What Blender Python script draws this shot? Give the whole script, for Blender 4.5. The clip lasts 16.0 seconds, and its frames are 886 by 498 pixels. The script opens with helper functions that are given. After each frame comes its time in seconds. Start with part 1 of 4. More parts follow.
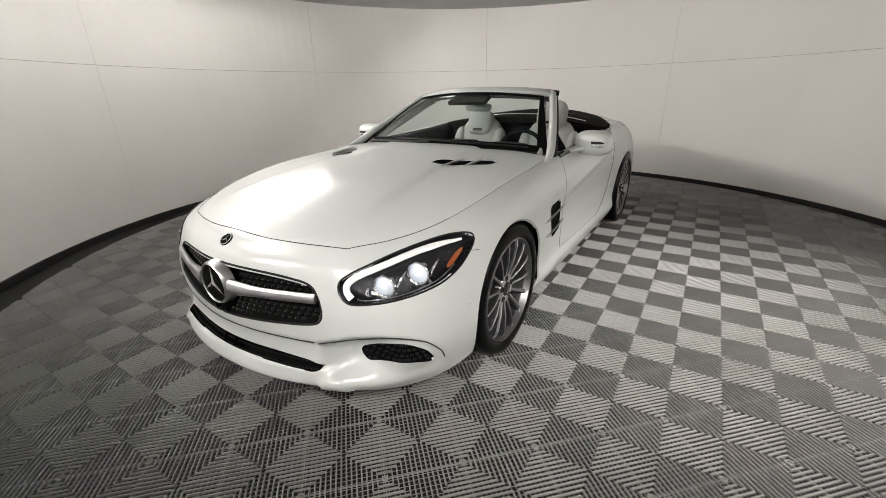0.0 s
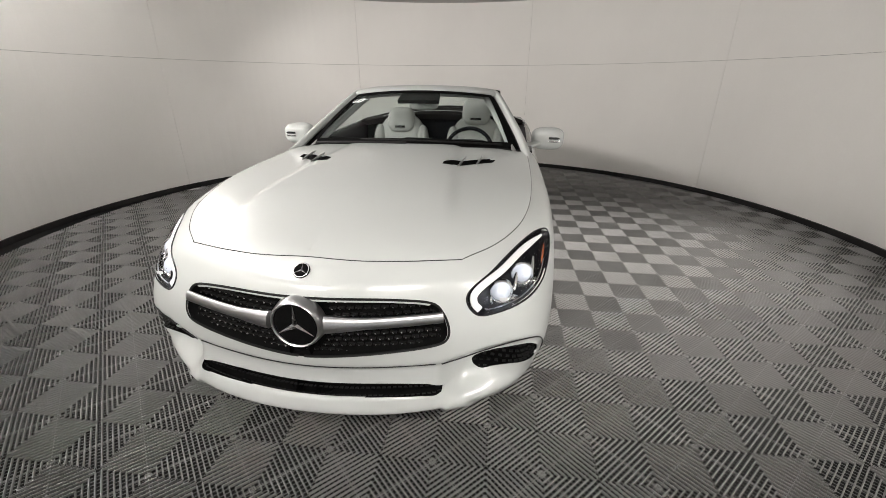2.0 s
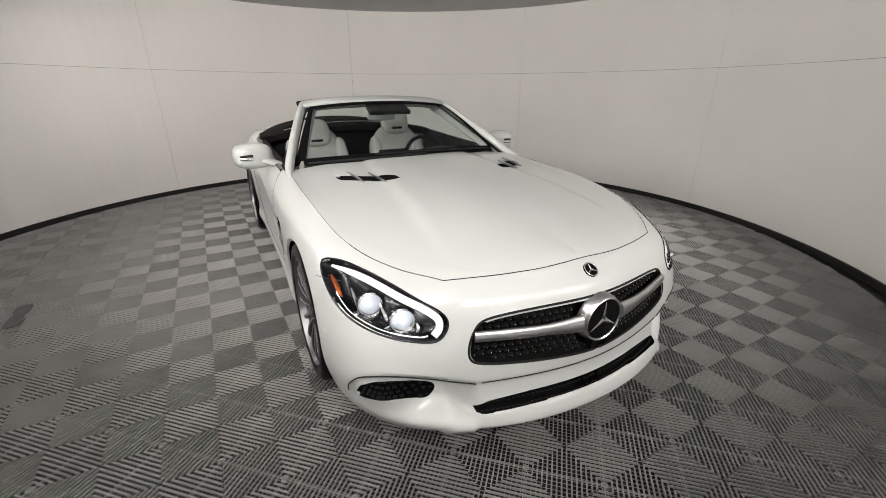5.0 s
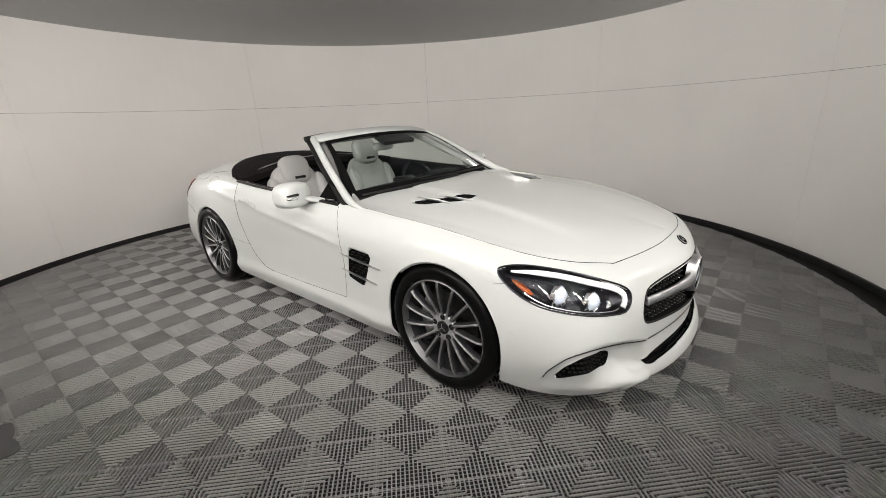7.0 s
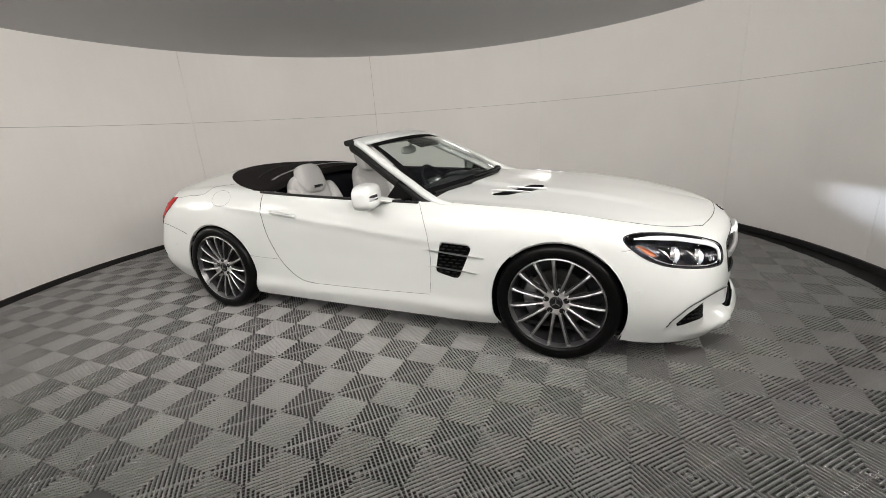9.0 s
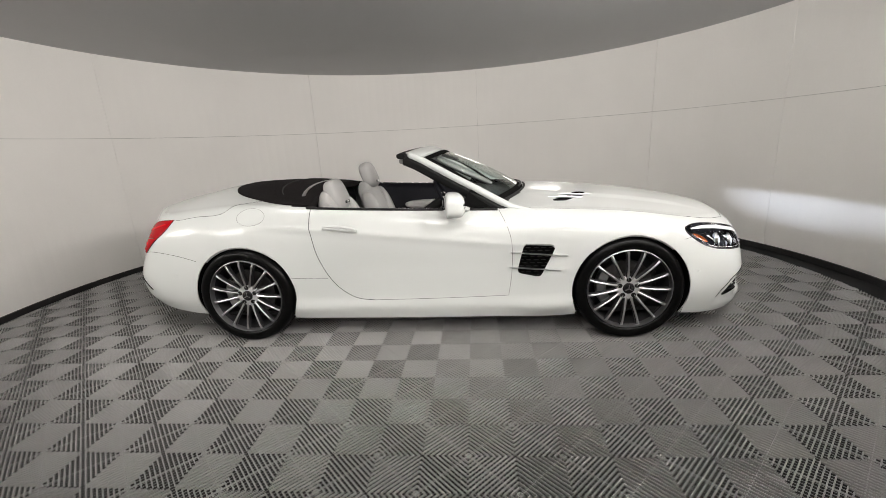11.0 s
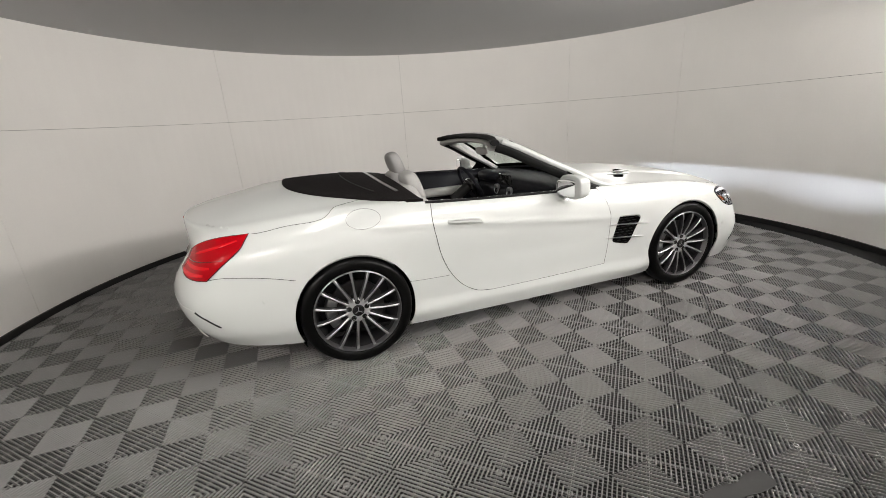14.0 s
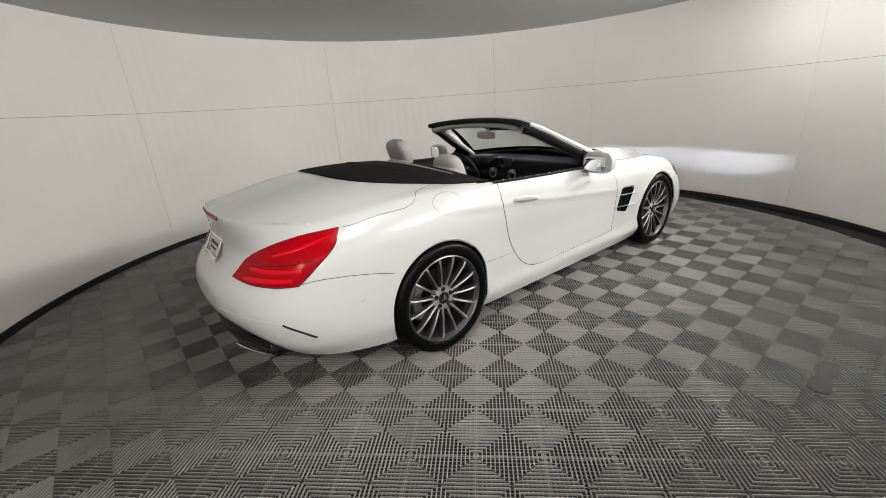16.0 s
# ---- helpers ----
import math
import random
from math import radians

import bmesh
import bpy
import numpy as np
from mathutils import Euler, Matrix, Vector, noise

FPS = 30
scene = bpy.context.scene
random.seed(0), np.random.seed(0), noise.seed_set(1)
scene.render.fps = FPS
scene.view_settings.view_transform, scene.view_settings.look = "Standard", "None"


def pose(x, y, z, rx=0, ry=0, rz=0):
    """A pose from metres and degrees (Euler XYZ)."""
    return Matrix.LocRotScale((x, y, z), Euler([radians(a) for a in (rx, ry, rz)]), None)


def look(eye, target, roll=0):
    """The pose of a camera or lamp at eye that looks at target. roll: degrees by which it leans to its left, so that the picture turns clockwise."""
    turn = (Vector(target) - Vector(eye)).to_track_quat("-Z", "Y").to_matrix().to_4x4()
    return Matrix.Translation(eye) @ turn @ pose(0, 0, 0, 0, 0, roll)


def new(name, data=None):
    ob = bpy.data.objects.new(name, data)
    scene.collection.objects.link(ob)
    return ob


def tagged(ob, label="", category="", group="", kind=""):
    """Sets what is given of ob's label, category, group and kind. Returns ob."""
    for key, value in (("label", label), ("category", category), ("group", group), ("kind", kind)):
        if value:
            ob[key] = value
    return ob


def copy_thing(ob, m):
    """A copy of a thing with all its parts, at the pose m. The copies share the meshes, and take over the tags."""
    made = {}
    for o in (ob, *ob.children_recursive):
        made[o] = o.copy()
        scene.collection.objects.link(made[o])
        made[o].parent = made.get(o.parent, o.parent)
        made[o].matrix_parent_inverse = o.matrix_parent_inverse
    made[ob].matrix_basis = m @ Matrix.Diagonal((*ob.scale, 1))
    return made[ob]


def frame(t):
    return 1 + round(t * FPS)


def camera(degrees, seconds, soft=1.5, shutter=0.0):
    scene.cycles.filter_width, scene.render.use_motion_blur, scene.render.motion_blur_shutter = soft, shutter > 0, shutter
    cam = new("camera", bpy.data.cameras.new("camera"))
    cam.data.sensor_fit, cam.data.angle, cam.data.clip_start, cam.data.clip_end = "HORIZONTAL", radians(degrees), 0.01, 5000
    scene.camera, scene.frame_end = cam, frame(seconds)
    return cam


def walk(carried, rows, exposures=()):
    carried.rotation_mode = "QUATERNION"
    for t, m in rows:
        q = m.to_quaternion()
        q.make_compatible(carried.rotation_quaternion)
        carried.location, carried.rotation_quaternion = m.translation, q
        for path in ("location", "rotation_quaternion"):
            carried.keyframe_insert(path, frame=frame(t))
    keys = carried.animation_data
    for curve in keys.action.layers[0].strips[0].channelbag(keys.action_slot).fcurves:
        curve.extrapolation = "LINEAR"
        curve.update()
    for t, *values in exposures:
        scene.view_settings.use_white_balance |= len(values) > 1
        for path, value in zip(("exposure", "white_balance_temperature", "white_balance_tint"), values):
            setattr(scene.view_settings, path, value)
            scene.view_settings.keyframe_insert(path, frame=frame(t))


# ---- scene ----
cam = camera(94.8, 16.0, soft=0.6)
PATH = [
    (0, (1.63, -2.958, 1.265), (0.595, -1.408, 0.54), -1.2),
    (0.5, (1.408, -3.045, 1.283), (0.537, -1.402, 0.546), -1.3),
    (1, (1.189, -3.125, 1.282), (0.511, -1.396, 0.54), -0.7),
    (1.5, (0.927, -3.262, 1.308), (0.45, -1.471, 0.559), -0.1),
    (2, (0.672, -3.312, 1.313), (0.389, -1.484, 0.552), 0.2),
    (2.5, (0.4, -3.34, 1.327), (0.331, -1.495, 0.559), 0.5),
    (3, (0.073, -3.398, 1.337), (0.195, -1.555, 0.571), 0.1),
    (3.5, (-0.254, -3.385, 1.323), (0.046, -1.563, 0.555), -0.2),
    (4, (-0.542, -3.305, 1.334), (-0.056, -1.523, 0.568), -0.5),
    (4.2, (-0.659, -3.263, 1.323), (-0.089, -1.506, 0.557), -0.0),
    (6.3, (-1.947, -2.755, 1.366), (-0.666, -1.368, 0.706), -1.9),
    (6.5, (-2.055, -2.691, 1.363), (-0.725, -1.346, 0.713), -1.8),
    (7, (-2.274, -2.471, 1.366), (-0.83, -1.241, 0.733), -2.7),
    (7.5, (-2.495, -2.288, 1.363), (-0.96, -1.162, 0.75), -3.1),
    (8, (-2.729, -2.08, 1.356), (-1.123, -1.055, 0.749), -3.6),
    (8.5, (-2.873, -1.831, 1.329), (-1.2, -0.91, 0.734), -3.8),
    (9, (-2.996, -1.581, 1.312), (-1.259, -0.78, 0.729), -3.9),
    (9.2, (-3.063, -1.476, 1.315), (-1.303, -0.725, 0.732), -3.9),
    (11.3, (-3.481, -0.182, 1.309), (-1.552, -0.041, 0.799), -3.3),
    (11.5, (-3.487, -0.057, 1.313), (-1.558, 0.041, 0.795), -3.4),
    (12, (-3.469, 0.281, 1.346), (-1.543, 0.236, 0.808), -3.6),
    (12.5, (-3.466, 0.601, 1.396), (-1.557, 0.436, 0.822), -3.9),
    (13, (-3.414, 0.919, 1.408), (-1.523, 0.622, 0.827), -4.3),
    (13.5, (-3.321, 1.194, 1.416), (-1.461, 0.766, 0.819), -4.4),
    (14, (-3.224, 1.519, 1.413), (-1.417, 0.916, 0.805), -3.9),
    (14.5, (-3.152, 1.832, 1.389), (-1.395, 1.092, 0.787), -4.2),
    (15, (-2.981, 2.105, 1.365), (-1.293, 1.223, 0.756), -4.5),
    (15.5, (-2.831, 2.351, 1.365), (-1.224, 1.336, 0.742), -4.8),
    (16, (-2.648, 2.617, 1.406), (-1.147, 1.474, 0.742), -4.2),
]
walk(cam, [(t, look(eye, target, roll)) for t, eye, target, roll in PATH],
     exposures=[(0.0, -0.25), (2.0, -0.28), (4.2, -0.35), (6.5, -0.32), (9.2, -0.18), (12.0, -0.16), (16.0, -0.08)])

# ---- the booth's measures ----
ROOM = Vector((0.07, 0.18, 0.0))
ROOM_R, ROOM_H = 3.70, 2.43
CAR_AT = (-0.007, 0.022, 0.0)
TILE = 0.4014
TILE_ORIGIN, TILE_TURN = (-2.066, -0.046), 1.27

# ---- light ----
world = bpy.data.worlds.new("world")
scene.world = world
world.use_nodes = True
world.node_tree.nodes["Background"].inputs[0].default_value = (0.6, 0.62, 0.65, 1)
world.node_tree.nodes["Background"].inputs[1].default_value = 0.02


def fill_light(angle, radius, height, tilt, watts, size, spread=180.0, shape="RECTANGLE", facing=None):
    """An added soft fill lamp with no fixture, kept out of view; tilt: degrees from facing straight down towards the
    middle, or towards facing.
    """
    data = bpy.data.lights.new("unseen_fill", "AREA")
    data.shape, data.size, data.size_y, data.energy = shape, size[0], size[1], watts
    data.color, data.spread = (1.0, 0.955, 0.91), radians(spread)
    lamp = new("unseen_fill", data)
    a = radians(angle)
    lamp.matrix_world = pose(ROOM.x + radius * math.cos(a), ROOM.y + radius * math.sin(a), height) @ pose(0, 0, 0, 0, 0, angle + 90 if facing is None else facing - 90) @ pose(0, 0, 0, tilt, 0, 0)
    return lamp


# added fills under the ceiling, turned slightly upwards to brighten ceiling and far wall
for angle, watts in ((178, 20.0), (196, 48.0), (220, 50.0), (244, 42.0)):
    fill_light(angle, 3.25, 2.26, 109, watts, (1.0, 0.24), 165)
# added unseen fills by the wall, aimed down at the floor between them and the car
for angle, watts in ((118, 2.4), (136, 2.4), (154, 1.8), (172, 1.4), (190, 1.0), (208, 1.1), (226, 1.8), (244, 2.6), (262, 3.2), (280, 3.2), (298, 3.0), (316, 3.2), (334, 3.6), (352, 4.5), (370, 4.5)):
    fill_light(angle, 3.62, 1.45, 55, watts, (0.5, 0.4), 64)
# more added fills, aimed steeper, for the floor near the +x wall
for angle, watts in ((300, 2.6), (322, 5.0), (344, 8.5), (366, 7.5)):
    fill_light(angle, 3.50, 1.45, 40, watts, (0.5, 0.3), 74)
# added fill overhead that brightens the car's rear
fill_light(140, 2.3, 2.40, 30, 20.0, (0.7, 0.3), 150, facing=55)



# ---- materials ----
def material(name, colour, rough=0.5, metal=0.0, coat=0.0, grain=0.0, grain_scale=40.0, stain=0.0, stain_scale=2.0,
             bump=0.0, spread=0.0, alpha=1.0, transmission=0.0, ior=1.45, emit=None, emit_strength=0.0, sheen=0.0, spec=0.5, coat_rough=0.06):
    """A surface with fine grain and broad stains, at real-world scale; spread: variation from piece to piece."""
    m = bpy.data.materials.new(name)
    m.use_nodes = True
    nt = m.node_tree
    b = nt.nodes["Principled BSDF"]
    b.inputs["Roughness"].default_value = rough
    b.inputs["Metallic"].default_value = metal
    b.inputs["Specular IOR Level"].default_value = spec
    b.inputs["Coat Weight"].default_value = coat
    b.inputs["Coat Roughness"].default_value = coat_rough
    b.inputs["Transmission Weight"].default_value = transmission
    b.inputs["IOR"].default_value = ior
    b.inputs["Sheen Weight"].default_value = sheen
    b.inputs["Base Color"].default_value = (*colour, 1)
    if emit:
        b.inputs["Emission Color"].default_value = (*emit, 1)
        b.inputs["Emission Strength"].default_value = emit_strength
    coords = nt.nodes.new("ShaderNodeTexCoord")
    last = None
    def mixed(factor_socket, low, high):
        nonlocal last
        ramp = nt.nodes.new("ShaderNodeMapRange")
        ramp.inputs["To Min"].default_value, ramp.inputs["To Max"].default_value = low, high
        nt.links.new(factor_socket, ramp.inputs["Value"])
        mul = nt.nodes.new("ShaderNodeVectorMath")
        mul.operation = "SCALE"
        if last is None:
            mul.inputs[0].default_value = colour
        else:
            nt.links.new(last, mul.inputs[0])
        nt.links.new(ramp.outputs[0], mul.inputs["Scale"])
        last = mul.outputs[0]
    if grain or bump:
        n1 = nt.nodes.new("ShaderNodeTexNoise")
        n1.inputs["Scale"].default_value, n1.inputs["Detail"].default_value = grain_scale, 4
        nt.links.new(coords.outputs["Object"], n1.inputs["Vector"])
        if grain:
            mixed(n1.outputs["Fac"], 1 - grain, 1 + grain)
        if bump:
            bn = nt.nodes.new("ShaderNodeBump")
            bn.inputs["Strength"].default_value, bn.inputs["Distance"].default_value = bump, 0.004
            nt.links.new(n1.outputs["Fac"], bn.inputs["Height"])
            nt.links.new(bn.outputs[0], b.inputs["Normal"])
    if stain:
        n2 = nt.nodes.new("ShaderNodeTexNoise")
        n2.inputs["Scale"].default_value, n2.inputs["Detail"].default_value = stain_scale, 3
        nt.links.new(coords.outputs["Object"], n2.inputs["Vector"])
        mixed(n2.outputs["Fac"], 1 - stain, 1 + stain)
        r2 = nt.nodes.new("ShaderNodeMapRange")
        r2.inputs["To Min"].default_value, r2.inputs["To Max"].default_value = max(0.02, rough * (1 - stain)), min(1, rough * (1 + stain))
        nt.links.new(n2.outputs["Fac"], r2.inputs["Value"])
        nt.links.new(r2.outputs[0], b.inputs["Roughness"])
    if spread:
        info = nt.nodes.new("ShaderNodeObjectInfo")
        mixed(info.outputs["Random"], 1 - spread, 1 + spread)
    if last is not None:
        nt.links.new(last, b.inputs["Base Color"])
    return m


M_WALL = material("wall_board_paint", (0.845, 0.829, 0.797), 0.62, grain=0.02, grain_scale=60, stain=0.08, stain_scale=0.9, bump=0.05)
M_GAP = material("board_joint", (0.22, 0.21, 0.20), 0.9, grain=0.1)
M_CEIL = material("ceiling_paint", (0.50, 0.50, 0.505), 0.7, grain=0.03, grain_scale=30, stain=0.05, stain_scale=0.6, bump=0.05)
M_BASE = material("black_base_rubber", (0.014, 0.013, 0.013), 0.5, grain=0.15, grain_scale=50, bump=0.2)
M_TILE = material("grey_floor_plastic", (0.252, 0.248, 0.243), 0.30, grain=0.12, grain_scale=70, stain=0.20, stain_scale=3.0, bump=0.06, spread=0.07, spec=0.8)
M_SUB = material("dark_subfloor", (0.005, 0.005, 0.005), 0.8, grain=0.2)
M_WHITE = material("white_car_paint", (0.555, 0.575, 0.560), 0.30, coat=0.7, grain=0.006, grain_scale=300, stain=0.012, stain_scale=1.5, coat_rough=0.13)
# for shut lines and seams, and for shade drawn along the bumper creases
M_DARKLINE = material("shut_line_and_crease_dark", (0.02, 0.02, 0.02), 0.8, grain=0.1)
M_HOUSING = material("black_lamp_housing", (0.04, 0.04, 0.044), 0.25, metal=0.8, grain=0.1, spec=0.25)
M_BLACK = material("gloss_black_plastic", (0.012, 0.012, 0.013), 0.22, grain=0.1, coat=0.3)
M_MATTE = material("matte_black_plastic", (0.013, 0.013, 0.013), 0.6, grain=0.2, grain_scale=90, bump=0.2, spec=0.18)
M_RUBBER = material("tyre_rubber", (0.003, 0.003, 0.003), 0.30, grain=0.2, grain_scale=60, bump=0.12, spec=0.13)
M_CHROME = material("chrome", (0.75, 0.75, 0.76), 0.12, metal=1.0, grain=0.02)
M_SATIN = material("satin_aluminium", (0.62, 0.62, 0.63), 0.30, metal=1.0, grain=0.03)
M_SPOKE = material("machined_alloy", (0.46, 0.46, 0.47), 0.33, metal=1.0, grain=0.06, grain_scale=200)
M_HUB = material("satin_hub_alloy", (0.58, 0.58, 0.59), 0.5, metal=0.85, grain=0.05, grain_scale=200)
M_RIM = material("dark_grey_alloy", (0.045, 0.045, 0.048), 0.4, metal=0.5, grain=0.08)
M_RIM2 = material("grey_alloy_lip", (0.22, 0.22, 0.225), 0.33, metal=0.9, grain=0.08)
M_DISC = material("brake_steel", (0.10, 0.097, 0.094), 0.38, metal=1.0, grain=0.1, grain_scale=120)
M_LEATHER = material("pale_grey_leather", (0.36, 0.355, 0.345), 0.55, grain=0.05, grain_scale=160, bump=0.25, stain=0.06, stain_scale=5)
M_DARKLEATHER = material("black_leather", (0.008, 0.008, 0.011), 0.55, grain=0.15, grain_scale=160, bump=0.25, spec=0.15)
M_FABRIC = material("black_tonneau_fabric", (0.009, 0.0075, 0.0075), 0.85, grain=0.25, grain_scale=250, bump=0.3, spec=0.12)
M_RED = material("red_lamp_lens", (0.35, 0.0008, 0.005), 0.25, coat=0.05, spec=0.08, grain=0.08, grain_scale=30)
M_RED_LIT = material("red_light_guide", (0.50, 0.001, 0.006), 0.25, coat=0.1, spec=0.15, grain=0.05, emit=(1, 0.002, 0.012), emit_strength=0.12)
M_DARKRED = material("dark_red_lens", (0.10, 0.003, 0.004), 0.15, coat=0.3, spec=0.3, grain=0.1)
M_AMBER = material("amber_reflector", (0.20, 0.042, 0.006), 0.2, coat=1.0, grain=0.1, grain_scale=120)
M_LED = material("white_light_strip", (0.62, 0.62, 0.63), 0.25, grain=0.02, emit=(1, 0.98, 0.95), emit_strength=0.08)
M_PROJ = material("projector_lens", (0.45, 0.48, 0.54), 0.04, grain=0.02, emit=(0.84, 0.91, 1.0), emit_strength=0.32, coat=1.0)
M_GLASS = material("clear_glass", (1, 1, 1), 0.0, transmission=1.0, ior=1.05)
M_WINDOW = material("tinted_windscreen", (0.74, 0.81, 0.785), 0.0, transmission=1.0, ior=1.12)
M_MIRROR = material("mirror_glass", (0.85, 0.87, 0.88), 0.02, metal=1.0, grain=0.01)
M_PLATE = material("dealer_plate", (0.50, 0.50, 0.50), 0.28, metal=0.7, grain=0.05, stain=0.1, stain_scale=20)
M_TAPE = material("grey_tape", (0.06, 0.06, 0.059), 0.75, grain=0.08, grain_scale=40, stain=0.15, stain_scale=12)
M_LINER = material("black_arch_liner", (0.005, 0.005, 0.005), 0.9, grain=0.2, grain_scale=60, spec=0.05)


# ---- mesh helpers ----
def mesh_of(name, verts, faces, mat, smooth=True):
    me = bpy.data.meshes.new(name)
    me.from_pydata([tuple(map(float, v)) for v in verts], [], [tuple(map(int, f)) for f in faces])
    me.materials.append(mat)
    if smooth:
        me.polygons.foreach_set("use_smooth", [True] * len(me.polygons))
    me.update()
    return me


def piece(name, mesh, parent=None, label="", at=None):
    ob = new(name, mesh)
    if parent is not None:
        ob.parent = parent
    if at is not None:
        ob.matrix_local = at
    if label:
        ob["label"] = label
    return ob


def part(name, bm, mat, parent=None, label="", smooth=True, at=None, sharp=40):
    me = bpy.data.meshes.new(name)
    bmesh.ops.recalc_face_normals(bm, faces=bm.faces)
    if smooth:
        for f in bm.faces:
            f.smooth = True
        for e in bm.edges:
            if len(e.link_faces) == 2 and e.calc_face_angle(0) > radians(sharp):
                e.smooth = False
    bm.to_mesh(me)
    bm.free()
    me.materials.append(mat)
    return piece(name, me, parent, label, at)


def thing(name, x=0, y=0, z=0, rz=0, **tags):
    ob = new(name)
    ob.matrix_world = pose(x, y, z, 0, 0, rz)
    return tagged(ob, **tags)


def add_box(bm, centre, size, turn=None, bevel=0.0):
    m = Matrix.Translation(centre) @ (turn or Matrix()) @ Matrix.Diagonal((*size, 1))
    made = bmesh.ops.create_cube(bm, size=1, matrix=m)["verts"]
    if bevel:
        edges = list({e for v in made for e in v.link_edges})
        bmesh.ops.bevel(bm, geom=edges, offset=bevel, segments=2, affect="EDGES", profile=0.5)


def add_super(bm, centre, half, power=2.6, turn=None, nu=28, nv=16):
    """A rounded cushion-like solid (superellipsoid)."""
    def sp(c, e):
        return math.copysign(abs(c) ** e, c)
    e = 2.0 / power
    m = Matrix.Translation(centre) @ (turn or Matrix())
    rows = []
    for j in range(nv + 1):
        lat = -math.pi / 2 + math.pi * j / nv
        row = []
        for i in range(nu):
            lon = 2 * math.pi * i / nu
            row.append(bm.verts.new(m @ Vector((half[0] * sp(math.cos(lat), e) * sp(math.cos(lon), e),
                                                 half[1] * sp(math.cos(lat), e) * sp(math.sin(lon), e),
                                                 half[2] * sp(math.sin(lat), e)))))
        rows.append(row)
    for j in range(nv):
        for i in range(nu):
            bm.faces.new((rows[j][i], rows[j][(i + 1) % nu], rows[j + 1][(i + 1) % nu], rows[j + 1][i]))
    bmesh.ops.remove_doubles(bm, verts=[v for r in (rows[0], rows[-1]) for v in r], dist=1e-5)


def add_sweep(bm, path, a, b, up=(0, 0, 1), sides=8, closed=False, power=2.0, taper=None):
    """A tube along a path, of half-width a (sideways) and half-height b (towards up)."""
    pts = [Vector(p) for p in path]
    n = len(pts)
    rings = []
    for i, p in enumerate(pts):
        q0 = pts[(i - 1) % n] if closed or i else p
        q1 = pts[(i + 1) % n] if closed or i < n - 1 else p
        t = (q1 - q0).normalized()
        u = up[i] if isinstance(up, list) else Vector(up)
        side = t.cross(u).normalized()
        top = side.cross(t).normalized()
        k = taper[i] if taper else 1.0
        ring = []
        for s in range(sides):
            ang = 2 * math.pi * (s + 0.5) / sides
            c, d = math.cos(ang), math.sin(ang)
            c, d = math.copysign(abs(c) ** (2 / power), c), math.copysign(abs(d) ** (2 / power), d)
            ring.append(bm.verts.new(p + side * (a * k * c) + top * (b * k * d)))
        rings.append(ring)
    for i in range(n if closed else n - 1):
        r0, r1 = rings[i], rings[(i + 1) % n]
        for s in range(sides):
            bm.faces.new((r0[s], r0[(s + 1) % sides], r1[(s + 1) % sides], r1[s]))
    if not closed:
        bm.faces.new(rings[0][::-1])
        bm.faces.new(rings[-1])


def add_lathe(bm, profile, axis="x", steps=48, close=False):
    """Turn a profile of (along, radius) pairs round an axis."""
    rings = []
    for along, r in profile:
        ring = []
        for s in range(steps):
            a = 2 * math.pi * s / steps
            ring.append(bm.verts.new((along, r * math.cos(a), r * math.sin(a)) if axis == "x" else (r * math.cos(a), r * math.sin(a), along)))
        rings.append(ring)
    pairs = list(zip(rings, rings[1:])) + ([(rings[-1], rings[0])] if close else [])
    for r0, r1 in pairs:
        for s in range(steps):
            bm.faces.new((r0[s], r0[(s + 1) % steps], r1[(s + 1) % steps], r1[s]))


def spline(points, count, closed=False):
    """A smooth curve through control points (numpy), with evenly spread samples."""
    p = np.array(points, float)
    n = len(p)
    if closed:
        p = np.vstack([p[-1:], p, p[:2]])
    else:
        p = np.vstack([2 * p[:1] - p[1:2], p, 2 * p[-1:] - p[-2:-1]])
    k = np.concatenate([[0], np.cumsum(np.sqrt(np.linalg.norm(np.diff(p, axis=0), axis=1)) + 1e-9)])
    out = []
    lo, hi = k[1], k[-2]
    for t in np.linspace(lo, hi, count, endpoint=not closed):
        i = int(np.clip(np.searchsorted(k, t, side="right") - 1, 1, len(k) - 3))
        h = k[i + 1] - k[i]
        s = (t - k[i]) / h
        m0 = (p[i + 1] - p[i - 1]) / (k[i + 1] - k[i - 1]) * h
        m1 = (p[i + 2] - p[i]) / (k[i + 2] - k[i]) * h
        out.append((2 * s**3 - 3 * s**2 + 1) * p[i] + (s**3 - 2 * s**2 + s) * m0 + (-2 * s**3 + 3 * s**2) * p[i + 1] + (s**3 - s**2) * m1)
    return np.array(out)


# ---- the booth ----
def arc_slab(a0, a1, r0, r1, z0, z1, steps, mat, name, parent, label=""):
    """A curved board between two angles, two radii and two heights."""
    verts, faces = [], []
    for i in range(steps + 1):
        a = radians(a0 + (a1 - a0) * i / steps)
        c, s = math.cos(a), math.sin(a)
        for r, z in ((r0, z0), (r1, z0), (r1, z1), (r0, z1)):
            verts.append((ROOM.x + r * c, ROOM.y + r * s, z))
    for i in range(steps):
        b = 4 * i
        for k in range(4):
            faces.append((b + k, b + 4 + k, b + 4 + (k + 1) % 4, b + (k + 1) % 4))
    faces += [(3, 2, 1, 0), tuple(4 * steps + k for k in range(4))]
    me = mesh_of(name, verts, faces, mat, smooth=False)
    return piece(name, me, parent, label)


